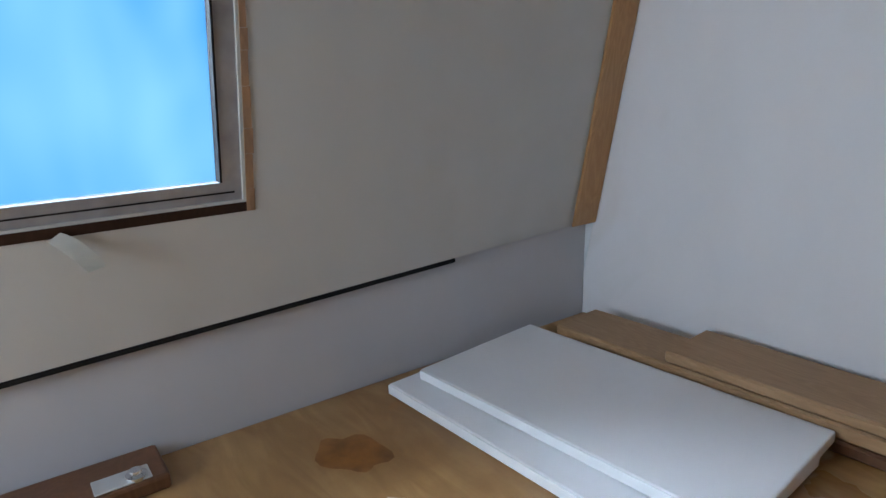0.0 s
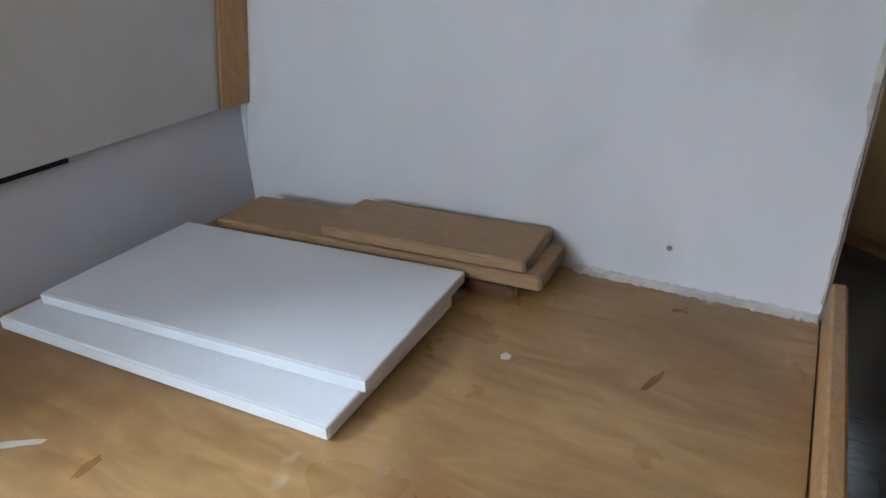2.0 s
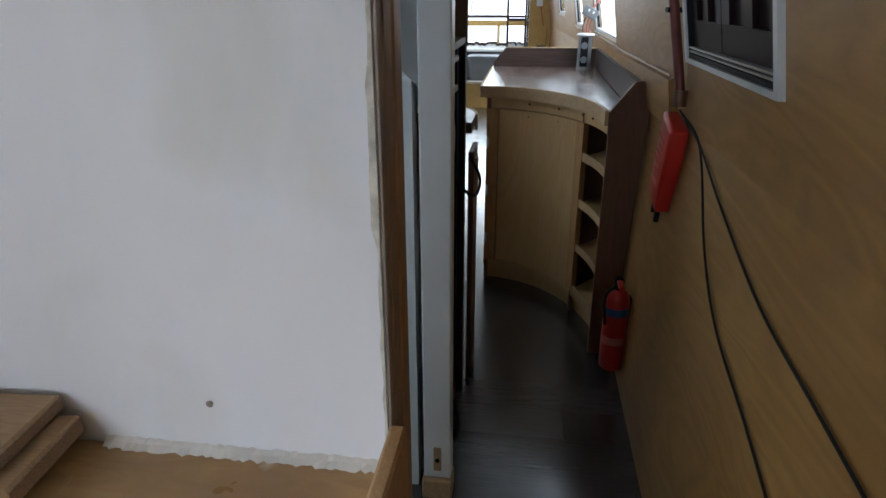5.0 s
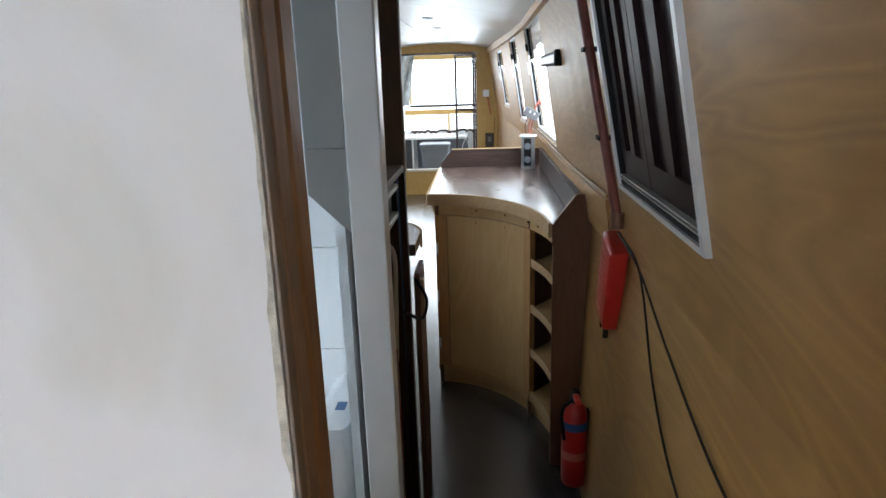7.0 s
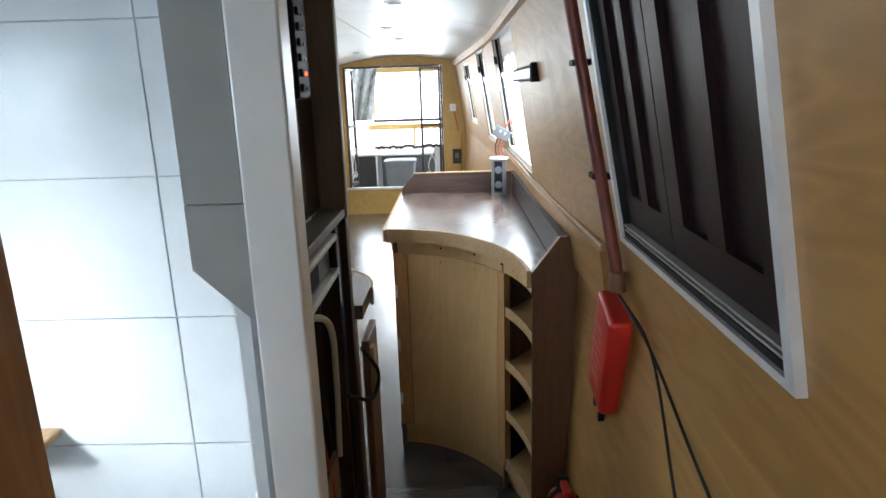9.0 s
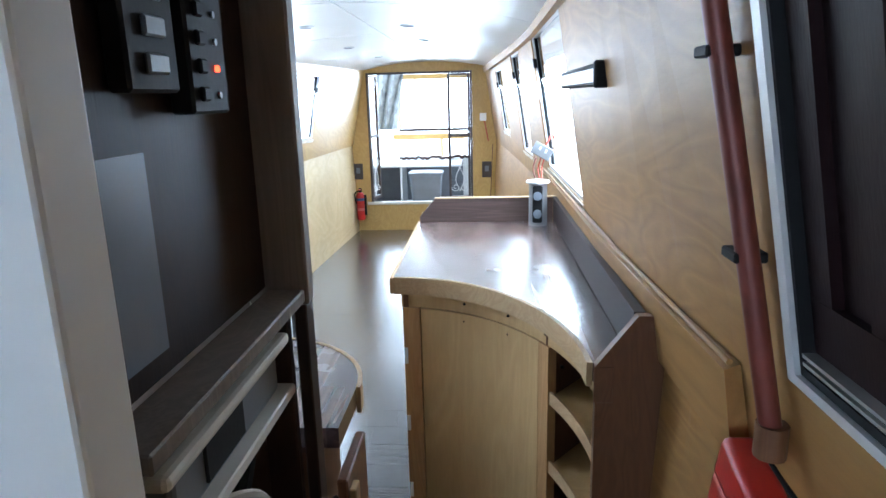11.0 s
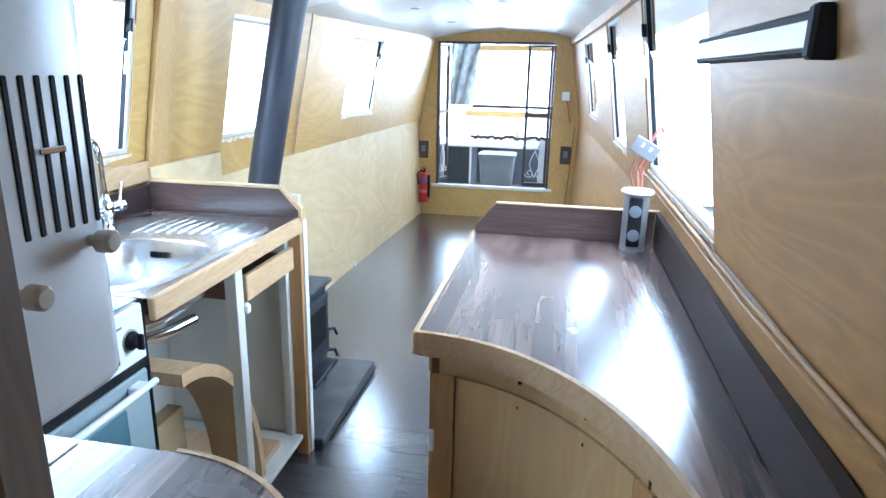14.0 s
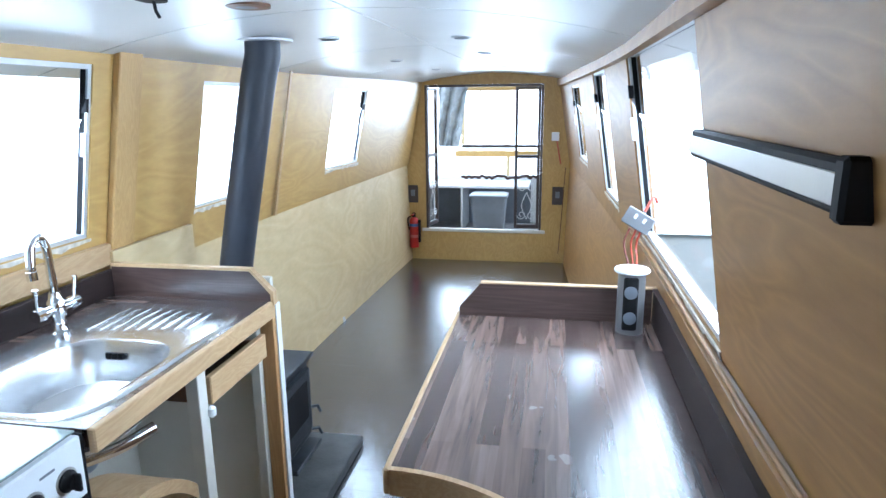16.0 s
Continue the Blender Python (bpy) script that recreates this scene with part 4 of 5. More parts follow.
bm = bmesh.new()
prof = [(SX + 0.012, 0.90), (SX + 0.022, 0.90), (SX + 0.022, 0.945), (-0.47, 1.018), (-0.956, 1.018), (-0.956, 1.0085), (-0.472, 1.0085), (SX + 0.012, 0.936)]
f = [bm.verts.new((x, SY1 - 0.026, z)) for x, z in prof]
g = [bm.verts.new((x, SY1 - 0.003, z)) for x, z in prof]
bm.faces.new(f)
bm.faces.new(g[::-1])
for k in range(len(prof)):
    bm.faces.new((f[k], g[k], g[(k + 1) % len(prof)], f[(k + 1) % len(prof)]))
part("upstand_edging", bm, M_PINE, wt, "pale lipping")

sk = thing("kitchen_sink", (-0.66, 5.35, 0.91), "stainless steel sink with bowl and drainer", "sink")
bm = bmesh.new()


def ring_at(x0, x1, y0, y1, z, p=5.0, n=40):
    out = []
    for k in range(n):
        t = 2 * math.pi * k / n
        c, s = math.cos(t), math.sin(t)
        out.append(bm.verts.new(((x0 + x1) / 2 + (x1 - x0) / 2 * math.copysign(abs(c) ** (2 / p), c), (y0 + y1) / 2 + (y1 - y0) / 2 * math.copysign(abs(s) ** (2 / p), s), z)))
    return out


rings = [ring_at(-0.90, -0.432, 5.04, 5.76, 0.9105, 6), ring_at(-0.893, -0.439, 5.047, 5.753, 0.916, 6), ring_at(-0.80, -0.455, 5.06, 5.47, 0.914, 2.9), ring_at(-0.795, -0.46, 5.065, 5.465, 0.906, 2.9), ring_at(-0.785, -0.472, 5.078, 5.452, 0.80, 2.9), ring_at(-0.75, -0.51, 5.115, 5.415, 0.768, 2.6), ring_at(-0.68, -0.60, 5.2, 5.29, 0.762, 2)]
for a, b in zip(rings, rings[1:]):
    for k in range(40):
        bm.faces.new((a[k], a[(k + 1) % 40], b[(k + 1) % 40], b[k]))
bm.faces.new(rings[-1])
part("basin", bm, M_STEEL, sk, "", True)
for k in range(9):
    x = -0.80 + 0.034 * k
    part("drainer_rib", tube([(x, 5.515 + 0.006 * k, 0.9145), (x, 5.60, 0.9155), (x, 5.70, 0.9145)], [0.003, 0.005, 0.003], 8), M_STEEL, sk, "", True)
for k in range(3):
    part("overflow", box((-0.700 + 0.019 * k, 5.447, 0.862), (-0.686 + 0.019 * k, 5.4545, 0.880), 0.001), M_BLACK, sk, "dark overflow slot")
part("plug_hole", lathe([(0.03, 0), (0.03, 0.003), (0.02, 0.004)], (-0.64, 5.245, 0.763)), M_CHROME, sk)

tp = thing("mixer_tap", (-0.85, 5.475, 0.915), "chrome swan-neck mixer tap with two levers", "tap")
part("base", lathe([(0.027, 0), (0.027, 0.008), (0.021, 0.014), (0.018, 0.05), (0.023, 0.058), (0.023, 0.092), (0.017, 0.10), (0.014, 0.118)], (-0.85, 5.475, 0.915)), M_CHROME, tp, "", True)
part("spout", tube(smooth_path([(-0.85, 5.475, 1.03), (-0.85, 5.473, 1.12), (-0.848, 5.465, 1.17), (-0.843, 5.44, 1.192), (-0.838, 5.41, 1.175), (-0.834, 5.398, 1.13), (-0.834, 5.396, 1.11)], 8), 0.0115, 14), M_CHROME, tp, "", True)
part("nozzle", lathe([(0.013, 0), (0.013, 0.022), (0.011, 0.024)], (-0.834, 5.396, 1.09)), M_CHROME, tp, "", True)
for sgn in (-1, 1):
    valve = part("valve", tube([(-0.85, 5.475 + 0.015 * sgn, 0.988), (-0.85, 5.475 + 0.05 * sgn, 0.988), (-0.85, 5.475 + 0.052 * sgn, 0.988), (-0.85, 5.475 + 0.075 * sgn, 0.988)], [0.013, 0.013, 0.019, 0.017], 16), M_CHROME, tp, "", True)
    part("lever", tube([(-0.85, 5.475 + 0.065 * sgn, 1.0), (-0.845, 5.475 + 0.068 * sgn, 1.035), (-0.842, 5.475 + 0.07 * sgn, 1.06)], [0.005, 0.0045, 0.007], 10), M_CHROME, valve, "", True)

su = thing("sink_cabinet", (-0.65, 5.4, 0), "doorless pale sink cabinet with open front", "cabinet")
part("side_panel", box((-0.97, SY1, 0.0), (SX + 0.004, SY1 + 0.016, 0.985), 0.002), M_CREAM, su)
part("front_stile", box((SX - 0.03, SY1 - 0.03, 0.0), (SX + 0.016, SY1 - 0.001, 0.857), 0.002), M_PINE_V, su, "pine front stile")
part("end_lipping", box((SX + 0.0165, SY1 - 0.012, 0.0), (SX + 0.022, SY1 + 0.017, 0.90), 0.001), M_APPL, su, "white edge lipping")
part("middle_post", box((SX - 0.034, 5.412, 0.085), (SX + 0.002, 5.452, 0.857), 0.002), M_CREAM, su)
part("bottom", box((-0.96, SY0 + 0.006, 0.065), (SX - 0.002, SY1 - 0.031, 0.084), 0.002), M_CREAM, su)
part("plinth", box((SX - 0.06, SY0 + 0.006, 0.0), (SX - 0.045, SY1 - 0.031, 0.064), 0.002), M_BROWN, su)
part("back_panel", box((-0.965, SY0 + 0.006, 0.085), (-0.955, SY1 - 0.002, 0.857), 0.001), M_CREAM, su)
part("inner_end", box((-0.95, SY1 - 0.02, 0.085), (SX - 0.04, SY1 - 0.002, 0.857), 0.001), M_CREAM, su)
part("drawer_front", box((SX - 0.012, 5.462, 0.745), (SX + 0.008, 5.79, 0.822), 0.003, None), M_PINE, su, "pine drawer front")
part("drawer_side", box((-0.8, 5.462, 0.745), (SX - 0.013, 5.476, 0.80), 0.002), M_BROWN, su)
part("drawer_side", box((-0.8, 5.776, 0.745), (SX - 0.013, 5.79, 0.80), 0.002), M_BROWN, su)
part("drawer_bottom", box((-0.8, 5.4765, 0.747), (SX - 0.013, 5.7755, 0.753), 0), M_DARKW, su)
part("catch", rounded(SX - 0.004, SX + 0.016, 5.446, 5.468, [(0.712, -0.006), (0.718, 0), (0.738, 0), (0.744, -0.006)], 3, 14), M_APPL, su, "white plastic catch", True)
part("cross_rail", box((-0.80, SY0 + 0.02, 0.70), (-0.775, 5.41, 0.76), 0.003), M_CREAM, su)
part("inner_stile", box((SX - 0.062, SY1 - 0.05, 0.085), (SX - 0.032, SY1 - 0.021, 0.857), 0.002), M_CREAM, su)
part("shelf_rail", box((-0.9, 5.44, 0.085), (SX - 0.05, 5.74, 0.11), 0.003), M_PINE, su)
trap = thing("waste_pipe", (-0.64, 5.25, 0.7), "grey waste pipe under the sink", "pipe")
part("pipe", tube(smooth_path([(-0.64, 5.245, 0.755), (-0.64, 5.245, 0.68), (-0.66, 5.3, 0.655), (-0.75, 5.4, 0.66), (-0.95, 5.42, 0.66)]), 0.02, 12), M_GREYBOX, trap, "", True)
rail = thing("chrome_hose", (-0.5, 5.3, 0.7), "chrome braided hose under the sink", "hose")
part("hose", tube(smooth_path([(-0.78, 5.08, 0.735), (-0.66, 5.18, 0.705), (-0.58, 5.28, 0.70), (-0.53, 5.38, 0.715)]), 0.016, 10), M_CHROME, rail, "", True)
off = thing("plywood_offcut", (-0.55, 5.15, 0.085), "curved plywood offcut standing in the cabinet", "plywood offcut")
bm = bmesh.new()
o, i_ = [], []
for a in span(0, 90, 18):
    s, c = math.sin(radians(a)), math.cos(radians(a))
    for lst, r in ((o, 0.40), (i_, 0.375)):
        lst.append([bm.verts.new((x, 5.17 + r * s, 0.086 + 1.42 * r * max(c, 0.0))) for x in (-0.62, -0.445)])
for k in range(18):
    for q in ((o[k][0], o[k + 1][0], o[k + 1][1], o[k][1]), (i_[k][0], i_[k][1], i_[k + 1][1], i_[k + 1][0]), (o[k][0], i_[k][0], i_[k + 1][0], o[k + 1][0]), (o[k][1], o[k + 1][1], i_[k + 1][1], i_[k][1])):
        bm.faces.new(q)
for k in (0, 18):
    bm.faces.new((o[k][0], o[k][1], i_[k][1], i_[k][0]))
part("arch", bm, M_PINE, off, "", True)
for lo, hi, lab in (((-0.66, 5.04, 0.086), (-0.61, 5.40, 0.42), "plywood board leaning inside the cabinet"),):
    pb = thing("inner_board", lo, lab, "board")
    part("board", box(lo, hi, 0.002), M_PLY_PALE, pb)

# ---- stove ----
he = thing("hearth", (-0.6, 6.2, 0), "dark slate stove hearth slab", "hearth")
part("slab", box((-0.97, 5.87, 0.0), (-0.36, 6.56, 0.045), 0.006), M_SLATE, he)
st = thing("stove", (-0.72, 6.2, 0.045), "black cast iron solid-fuel stove on legs", "stove")
part("body", box((-0.90, 6.02, 0.15), (-0.52, 6.36, 0.50), 0.012, None, 2), M_IRON, st)
part("top_plate", box((-0.92, 6.00, 0.50), (-0.50, 6.38, 0.52), 0.006, None, 2), M_IRON, st)
part("ash_lip", box((-0.52, 6.06, 0.14), (-0.46, 6.32, 0.16), 0.004), M_IRON, st)
d = part("door", box((-0.521, 6.05, 0.20), (-0.500, 6.33, 0.47), 0.006, None, 2), M_IRON, st)
part("door_window", box((-0.501, 6.09, 0.27), (-0.497, 6.29, 0.43), 0.003), M_BLACK, d, "sooty glass")
for z in (0.30, 0.20):
    bm = tube([(-0.5, 6.315, z), (-0.475, 6.33, z), (-0.468, 6.34, z - 0.03)], 0.007, 10)
    part("handle", bm, M_IRON, d, "", True)
for x in (-0.88, -0.55):
    for y in (6.05, 6.33):
        part("leg", tube([(x, y, 0.155), (x + 0.005, y, 0.08), (x + 0.015, y, 0.046)], [0.02, 0.014, 0.018], 8), M_IRON, st)
fu = thing("flue_pipe", (-0.78, 6.24, 0.52), "dark enamelled flue pipe rising to the ceiling", "flue")
part("pipe", tube(smooth_path([(-0.80, 6.235, 0.521), (-0.737, 6.24, 0.90), (-0.632, 6.24, 1.40), (-0.588, 6.24, 1.60), (-0.566, 6.24, 1.68), (-0.562, 6.24, 1.738)], 6), 0.062, 24), M_FLUE, fu, "", True)
part("collar", lathe([(0.105, 0), (0.105, 0.008), (0.07, 0.01)], (-0.562, 6.24, 1.732)), M_ALU, fu, "ceiling collar", True)

# ---- curved peninsula ----
PC, RX, RY = (0.2, 4.40), 0.466, 0.60


def pen(grow, a0=0, a1=90, n=28):
    return arc(PC[0], PC[1], RX + grow, RY + grow, a0, a1, n)


pw = thing("peninsula_worktop", (0.45, 5.2, 0.87), "stave laminate worktop with concave curved front", "worktop")
part("top", prism([(0.2, 5.82)] + pen(0)[0:1] + pen(0)[1:] + [(0.765, 4.40), (0.765, 5.82)], 0.872, 0.91), M_WORK, pw)
part("front_edging", strip(pen(-0.012), pen(-0.0005), 0.862, 0.9115), M_PINE, pw, "curved pine edging")
part("side_edging", box((0.188, 4.988, 0.862), (0.1995, 5.835, 0.9115), 0.003), M_PINE, pw, "pine edging")
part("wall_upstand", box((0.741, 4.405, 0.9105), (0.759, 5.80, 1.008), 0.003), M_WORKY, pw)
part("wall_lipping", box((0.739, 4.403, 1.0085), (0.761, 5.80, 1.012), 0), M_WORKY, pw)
bm = bmesh.new()
prof = [(0.20, 0.9105), (0.74, 0.9105), (0.74, 1.008), (0.262, 1.008), (0.20, 0.935)]
f = [bm.verts.new((x, 5.802, z)) for x, z in prof]
g = [bm.verts.new((x, 5.82, z)) for x, z in prof]
bm.faces.new(f)
bm.faces.new(g[::-1])
for k in range(5):
    bm.faces.new((f[k], g[k], g[(k + 1) % 5], f[(k + 1) % 5]))
part("far_upstand", bm, M_WORKZ, pw, "upstand with a sloping corner")
part("far_lipping", box((0.262, 5.80, 1.0085), (0.76, 5.822, 1.013), 0.001), M_PINE, pw)

pcab = thing("peninsula_cabinet", (0.45, 5.2, 0), "curved maple cabinet with open end shelves", "cabinet")
part("side_board", box((0.222, 5.015, 0.0), (0.240, 5.80, 0.861), 0.002), M_BROWN, pcab, "brown side board")
part("kick_board", strip(pen(0.045, 3, 88), pen(0.06, 3, 88), 0.0, 0.075), M_DOOR, pcab, "curved kick board")
part("head_rail", strip(pen(0.018, 2, 88), pen(0.036, 2, 88), 0.815, 0.861), M_DOOR, pcab)
part("base_rail", strip(pen(0.018, 2, 88), pen(0.036, 2, 88), 0.076, 0.10), M_DOOR, pcab)
d = part("door", strip(pen(0.014, 9, 55), pen(0.03, 9, 55), 0.104, 0.812), M_DOOR, pcab, "curved maple door")
part("left_stile", strip(pen(0.012, 2.5, 8.6, 4), pen(0.036, 2.5, 8.6, 4), 0.101, 0.814), M_PINE_V, pcab)
part("middle_stile", strip(pen(0.012, 55.5, 60, 4), pen(0.036, 55.5, 60, 4), 0.101, 0.814), M_PINE_V, pcab)
part("right_stile", strip(pen(0.012, 86, 89, 3), pen(0.036, 86, 89, 3), 0.101, 0.814), M_PINE_V, pcab)
for z in (0.19, 0.42, 0.64):
    part("hinge", box((0.222, 5.0035, z), (0.233, 5.0085, z + 0.05), 0.001), M_APPL, pcab, "white hinge")
for z in (0.10, 0.29, 0.48, 0.67):
    sh = pen(0.02, 60.5, 85.5, 10)
    part("shelf", prism(sh + [(0.75, 4.62), (0.75, 4.86)], z, z + 0.016), M_DOOR, pcab)
    lip_a = [(x, y) for x, y in pen(0.014, 60.5, 85.5, 10)]
    part("shelf_lip", strip(lip_a, pen(0.0195, 60.5, 85.5, 10), z - 0.004, z + 0.03), M_PINE, pcab, "pale curved shelf lip")
part("niche_side", box((0.61, 4.72, 0.0), (0.625, 5.60, 0.86), 0.001), M_BROWN, pcab)
part("niche_rear", box((0.6255, 4.952, 0.0), (0.7565, 4.965, 0.86), 0.001), M_BROWN, pcab)
part("far_panel", box((0.2405, 5.785, 0.0), (0.75, 5.80, 0.86), 0.001), M_BROWN, pcab)
part("niche_back", box((0.752, 4.43, 0.0), (0.756, 4.95, 0.86), 0), M_BROWN, pcab)
bm = bmesh.new()
prof = [(0.668, 0.0), (0.795, 0.0), (0.795, 1.012), (0.742, 1.012), (0.668, 0.914)]
f = [bm.verts.new((x, 4.378, z)) for x, z in prof]
g = [bm.verts.new((x, 4.398, z)) for x, z in prof]
bm.faces.new(f)
bm.faces.new(g[::-1])
for k in range(5):
    bm.faces.new((f[k], g[k], g[(k + 1) % 5], f[(k + 1) % 5]))
part("end_panel", bm, M_BROWN, pcab, "stained brown end panel")
part("end_lip", box((0.664, 4.374, 0.84), (0.7, 4.3775, 0.913), 0.001), M_BROWN, pcab)
for a in (25, 42, 58, 66):
    for z in (0.842, 0.79):
        x, y = pen(0.016, a, a + 1, 1)[0]
        part("screw", lathe([(0.004, 0), (0.004, 0.003)], (x, y - 0.002, z), "y", 8), M_BLACK, pcab)

so = thing("pop_up_socket", (0.674, 5.735, 0.91), "silver pop-up socket tower with two black outlets", "socket tower")
part("column", lathe([(0.036, 0), (0.036, 0.165)], (0.674, 5.735, 0.9105), "z", 24), M_STEELG, so, "", True)
part("cap", lathe([(0.044, 0.166), (0.047, 0.170), (0.044, 0.176), (0.02, 0.179)], (0.674, 5.735, 0.9105), "z", 28), M_ALU, so, "pale round cap", True)
face = part("face", box((0.650, 5.695, 0.925), (0.688, 5.702, 1.07), 0.004), M_BLACK, so, "black outlet strip")
for z in (0.96, 1.03):
    part("outlet", lathe([(0.017, 0), (0.017, -0.004), (0.013, -0.005)], (0.669, 5.695, z), "y", 18), M_GREYBOX, face, "", True)

sp = thing("dangling_socket", (0.70, 5.9, 1.2), "steel double socket plate hanging on red wires", "wall socket")
mt = Matrix.Translation((0.703, 5.90, 1.185)) @ pose(0, 0, 0, -10, 28, -18)
part("plate", box((-0.042, -0.005, -0.026), (0.042, 0.005, 0.026), 0.003, mt), M_STEELG, sp)
for dx in (-0.015, 0.012):
    part("switch", box((dx, -0.008, 0.0), (dx + 0.008, -0.005, 0.014), 0.001, mt), M_APPL, sp)
for k, dx in enumerate((-0.02, 0.0, 0.015)):
    pts = [(0.70 + dx, 5.905, 1.16), (0.69 + dx, 5.93, 1.11), (0.695 + dx * 0.7, 5.90, 1.06), (0.69, 5.84, 1.02 - 0.005 * k)]
    part("wire", tube(smooth_path(pts), 0.003, 6), M_WIRE_R if k else M_COPPER, sp, "", True)
part("wire", tube(smooth_path([(0.72, 5.905, 1.21), (0.745, 5.92, 1.25), (0.76, 5.95, 1.23)]), 0.004, 6), M_WIRE_R, sp, "", True)

led = thing("wall_batten", (0.78, 5.2, 1.03), "pine ledge batten along the hull side", "trim")
bm = bmesh.new()
rows = []
for y in [4.05, 4.9, 5.6, 6.1, 6.4]:
    rows.append([bm.verts.new(p) for p in ((right_x(y, 0.94) + 0.01, y, 0.925), (right_x(y, 0.94) - 0.022, y, 0.925), (right_x(y, 1.06) - 0.022, y, 1.055), (right_x(y, 1.06) + 0.004, y, 1.066))])
for a, b in zip(rows, rows[1:]):
    for k in range(4):
        bm.faces.new((a[k], a[(k + 1) % 4], b[(k + 1) % 4], b[k]))
bm.faces.new(rows[0])
bm.faces.new(rows[-1][::-1])
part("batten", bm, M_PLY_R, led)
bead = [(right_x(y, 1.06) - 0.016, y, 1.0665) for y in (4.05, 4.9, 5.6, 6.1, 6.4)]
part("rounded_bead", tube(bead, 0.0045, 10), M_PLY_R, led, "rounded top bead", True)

kr = thing("strip_rail", (0.70, 4.85, 1.44), "dark rail with silver strip on the plywood", "rail")
part("body", box((0.692, 4.605, 1.425), (0.722, 5.215, 1.472), 0.004), M_BLACK, kr)
part("silver_face", box((0.6895, 4.622, 1.433), (0.6925, 5.215, 1.461), 0.001), M_SILVER, kr, "silver face strip")
part("end_cap", box((0.686, 4.60, 1.421), (0.722, 4.621, 1.476), 0.004), M_BLACK, kr, "black end cap")

# ---- starboard corridor wall ----
sw = thing("shuttered_window", (0.78, 3.57, 1.12), "silver framed window closed by brown shutters", "shuttered window")


def wall_bar(n, ya, yb, za, zb, d0, d1, mat, parent, lab=""):
    bm = bmesh.new()
    v = [[bm.verts.new((right_x(y, z) + d, y, z)) for d in (d0, d1)] for y, z in ((ya, za), (yb, za), (yb, zb), (ya, zb))]
    for k in range(4):
        a, b = v[k], v[(k + 1) % 4]
        bm.faces.new((a[0], b[0], b[1], a[1]))
    bm.faces.new([q[0] for q in v])
    bm.faces.new([q[1] for q in v][::-1])
    return part(n, bm, mat, parent, lab)


y0, y1, z0, z1 = SHUT
for a in ((y0 - 0.022, y1 + 0.022, z0 - 0.022, z0 - 0.010), (y0 - 0.022, y1 + 0.022, z1 + 0.002, z1 + 0.016), (y0 - 0.022, y0 - 0.004, z0 - 0.010, z1 + 0.002), (y1 + 0.004, y1 + 0.022, z0 - 0.010, z1 + 0.002)):
    wall_bar("frame_bar", *a, -0.012, 0.02, M_ALU, sw)
for k, d in enumerate((0.006, 0.022)):
    wall_bar("track", y0 + 0.002, y1 - 0.002, z0 + 0.003 + 0.009 * k, z0 + 0.007 + 0.009 * k, -0.006, 0.03, M_SILVER, sw)
for a in ((y0 - 0.004, y1 + 0.004, z0 - 0.0095, z0 + 0.0005), (y0 - 0.004, y0 + 0.002, z0 + 0.001, z1), (y1 - 0.002, y1 + 0.004, z0 + 0.001, z1)):
    wall_bar("rubber_seal", *a, -0.006, 0.02, M_BLACK, sw)
wall_bar("gasket", y0 + 0.002, y1 - 0.002, z0 + 0.0075, z0 + 0.0115, -0.002, 0.03, M_BLACK, sw)
ym = (y0 + y1) / 2 + 0.05
for ya, yb in ((y0 + 0.005, ym - 0.002), (ym + 0.002, y1 - 0.005)):
    leaf = wall_bar("shutter", ya, yb, z0 + 0.018, z1 - 0.003, 0.018, 0.03, M_SHUT, sw, "dark brown panelled shutter")
    wall_bar("rail", ya, yb, z0 + 0.018, z0 + 0.075, 0.006, 0.0175, M_SHUT, leaf)
    wall_bar("rail", ya, yb, z1 - 0.06, z1 - 0.003, 0.006, 0.0175, M_SHUT, leaf)
    for u in (0.0, 0.43, 0.84):
        w = (yb - ya)
        wall_bar("stile", ya + u * w, ya + u * w + 0.16 * w, z0 + 0.0755, z1 - 0.0605, 0.006, 0.0175, M_SHUT, leaf)
# White strip coloured to pass for daylight leaking between the leaves.
wall_bar("light_gap", ym - 0.002, ym + 0.002, z0 + 0.02, z1 - 0.005, 0.03, 0.034, M_APPL, sw)

pp = thing("riser_pipe", (0.76, 3.95, 1.04), "red-brown pipe clipped to the hull lining", "pipe")
pts = [(right_x(3.95, z) - 0.02, 3.93 + 0.06 * (z - 1.04), z) for z in (1.03, 1.2, 1.4, 1.68)]
part("pipe", tube(pts, 0.0125, 12), M_COPPER, pp, "", True)
for z in (1.235, 1.45):
    part("clip", box((right_x(3.95, z) - 0.036, 3.925 + 0.06 * (z - 1.04), z - 0.006), (right_x(3.95, z), 3.965 + 0.06 * (z - 1.04), z + 0.006), 0.002), M_BLACK, pp)
part("elbow", lathe([(0.018, 0), (0.018, 0.04)], (right_x(3.95, 1.03) - 0.02, 3.93, 1.005), "z", 12), M_BROWN, pp, "", True)

fb = thing("fire_blanket", (0.79, 4.02, 0.66), "red fire blanket case hanging on the wall", "fire blanket")
askew = Matrix.Translation((0.786, 3.995, 0.838)) @ pose(0, 0, 0, 17, 0, 0)
part("case", box((-0.024, -0.062, -0.125), (0.026, 0.066, 0.13), 0.012, askew, 3), M_RED, fb, "", True)
for k in range(7):
    part("print", box((-0.0255, -0.02, -0.08 + 0.024 * k), (-0.0235, 0.052 - 0.01 * (k % 3), -0.071 + 0.024 * k), 0, askew), M_LABELR, fb, "faded printed line")
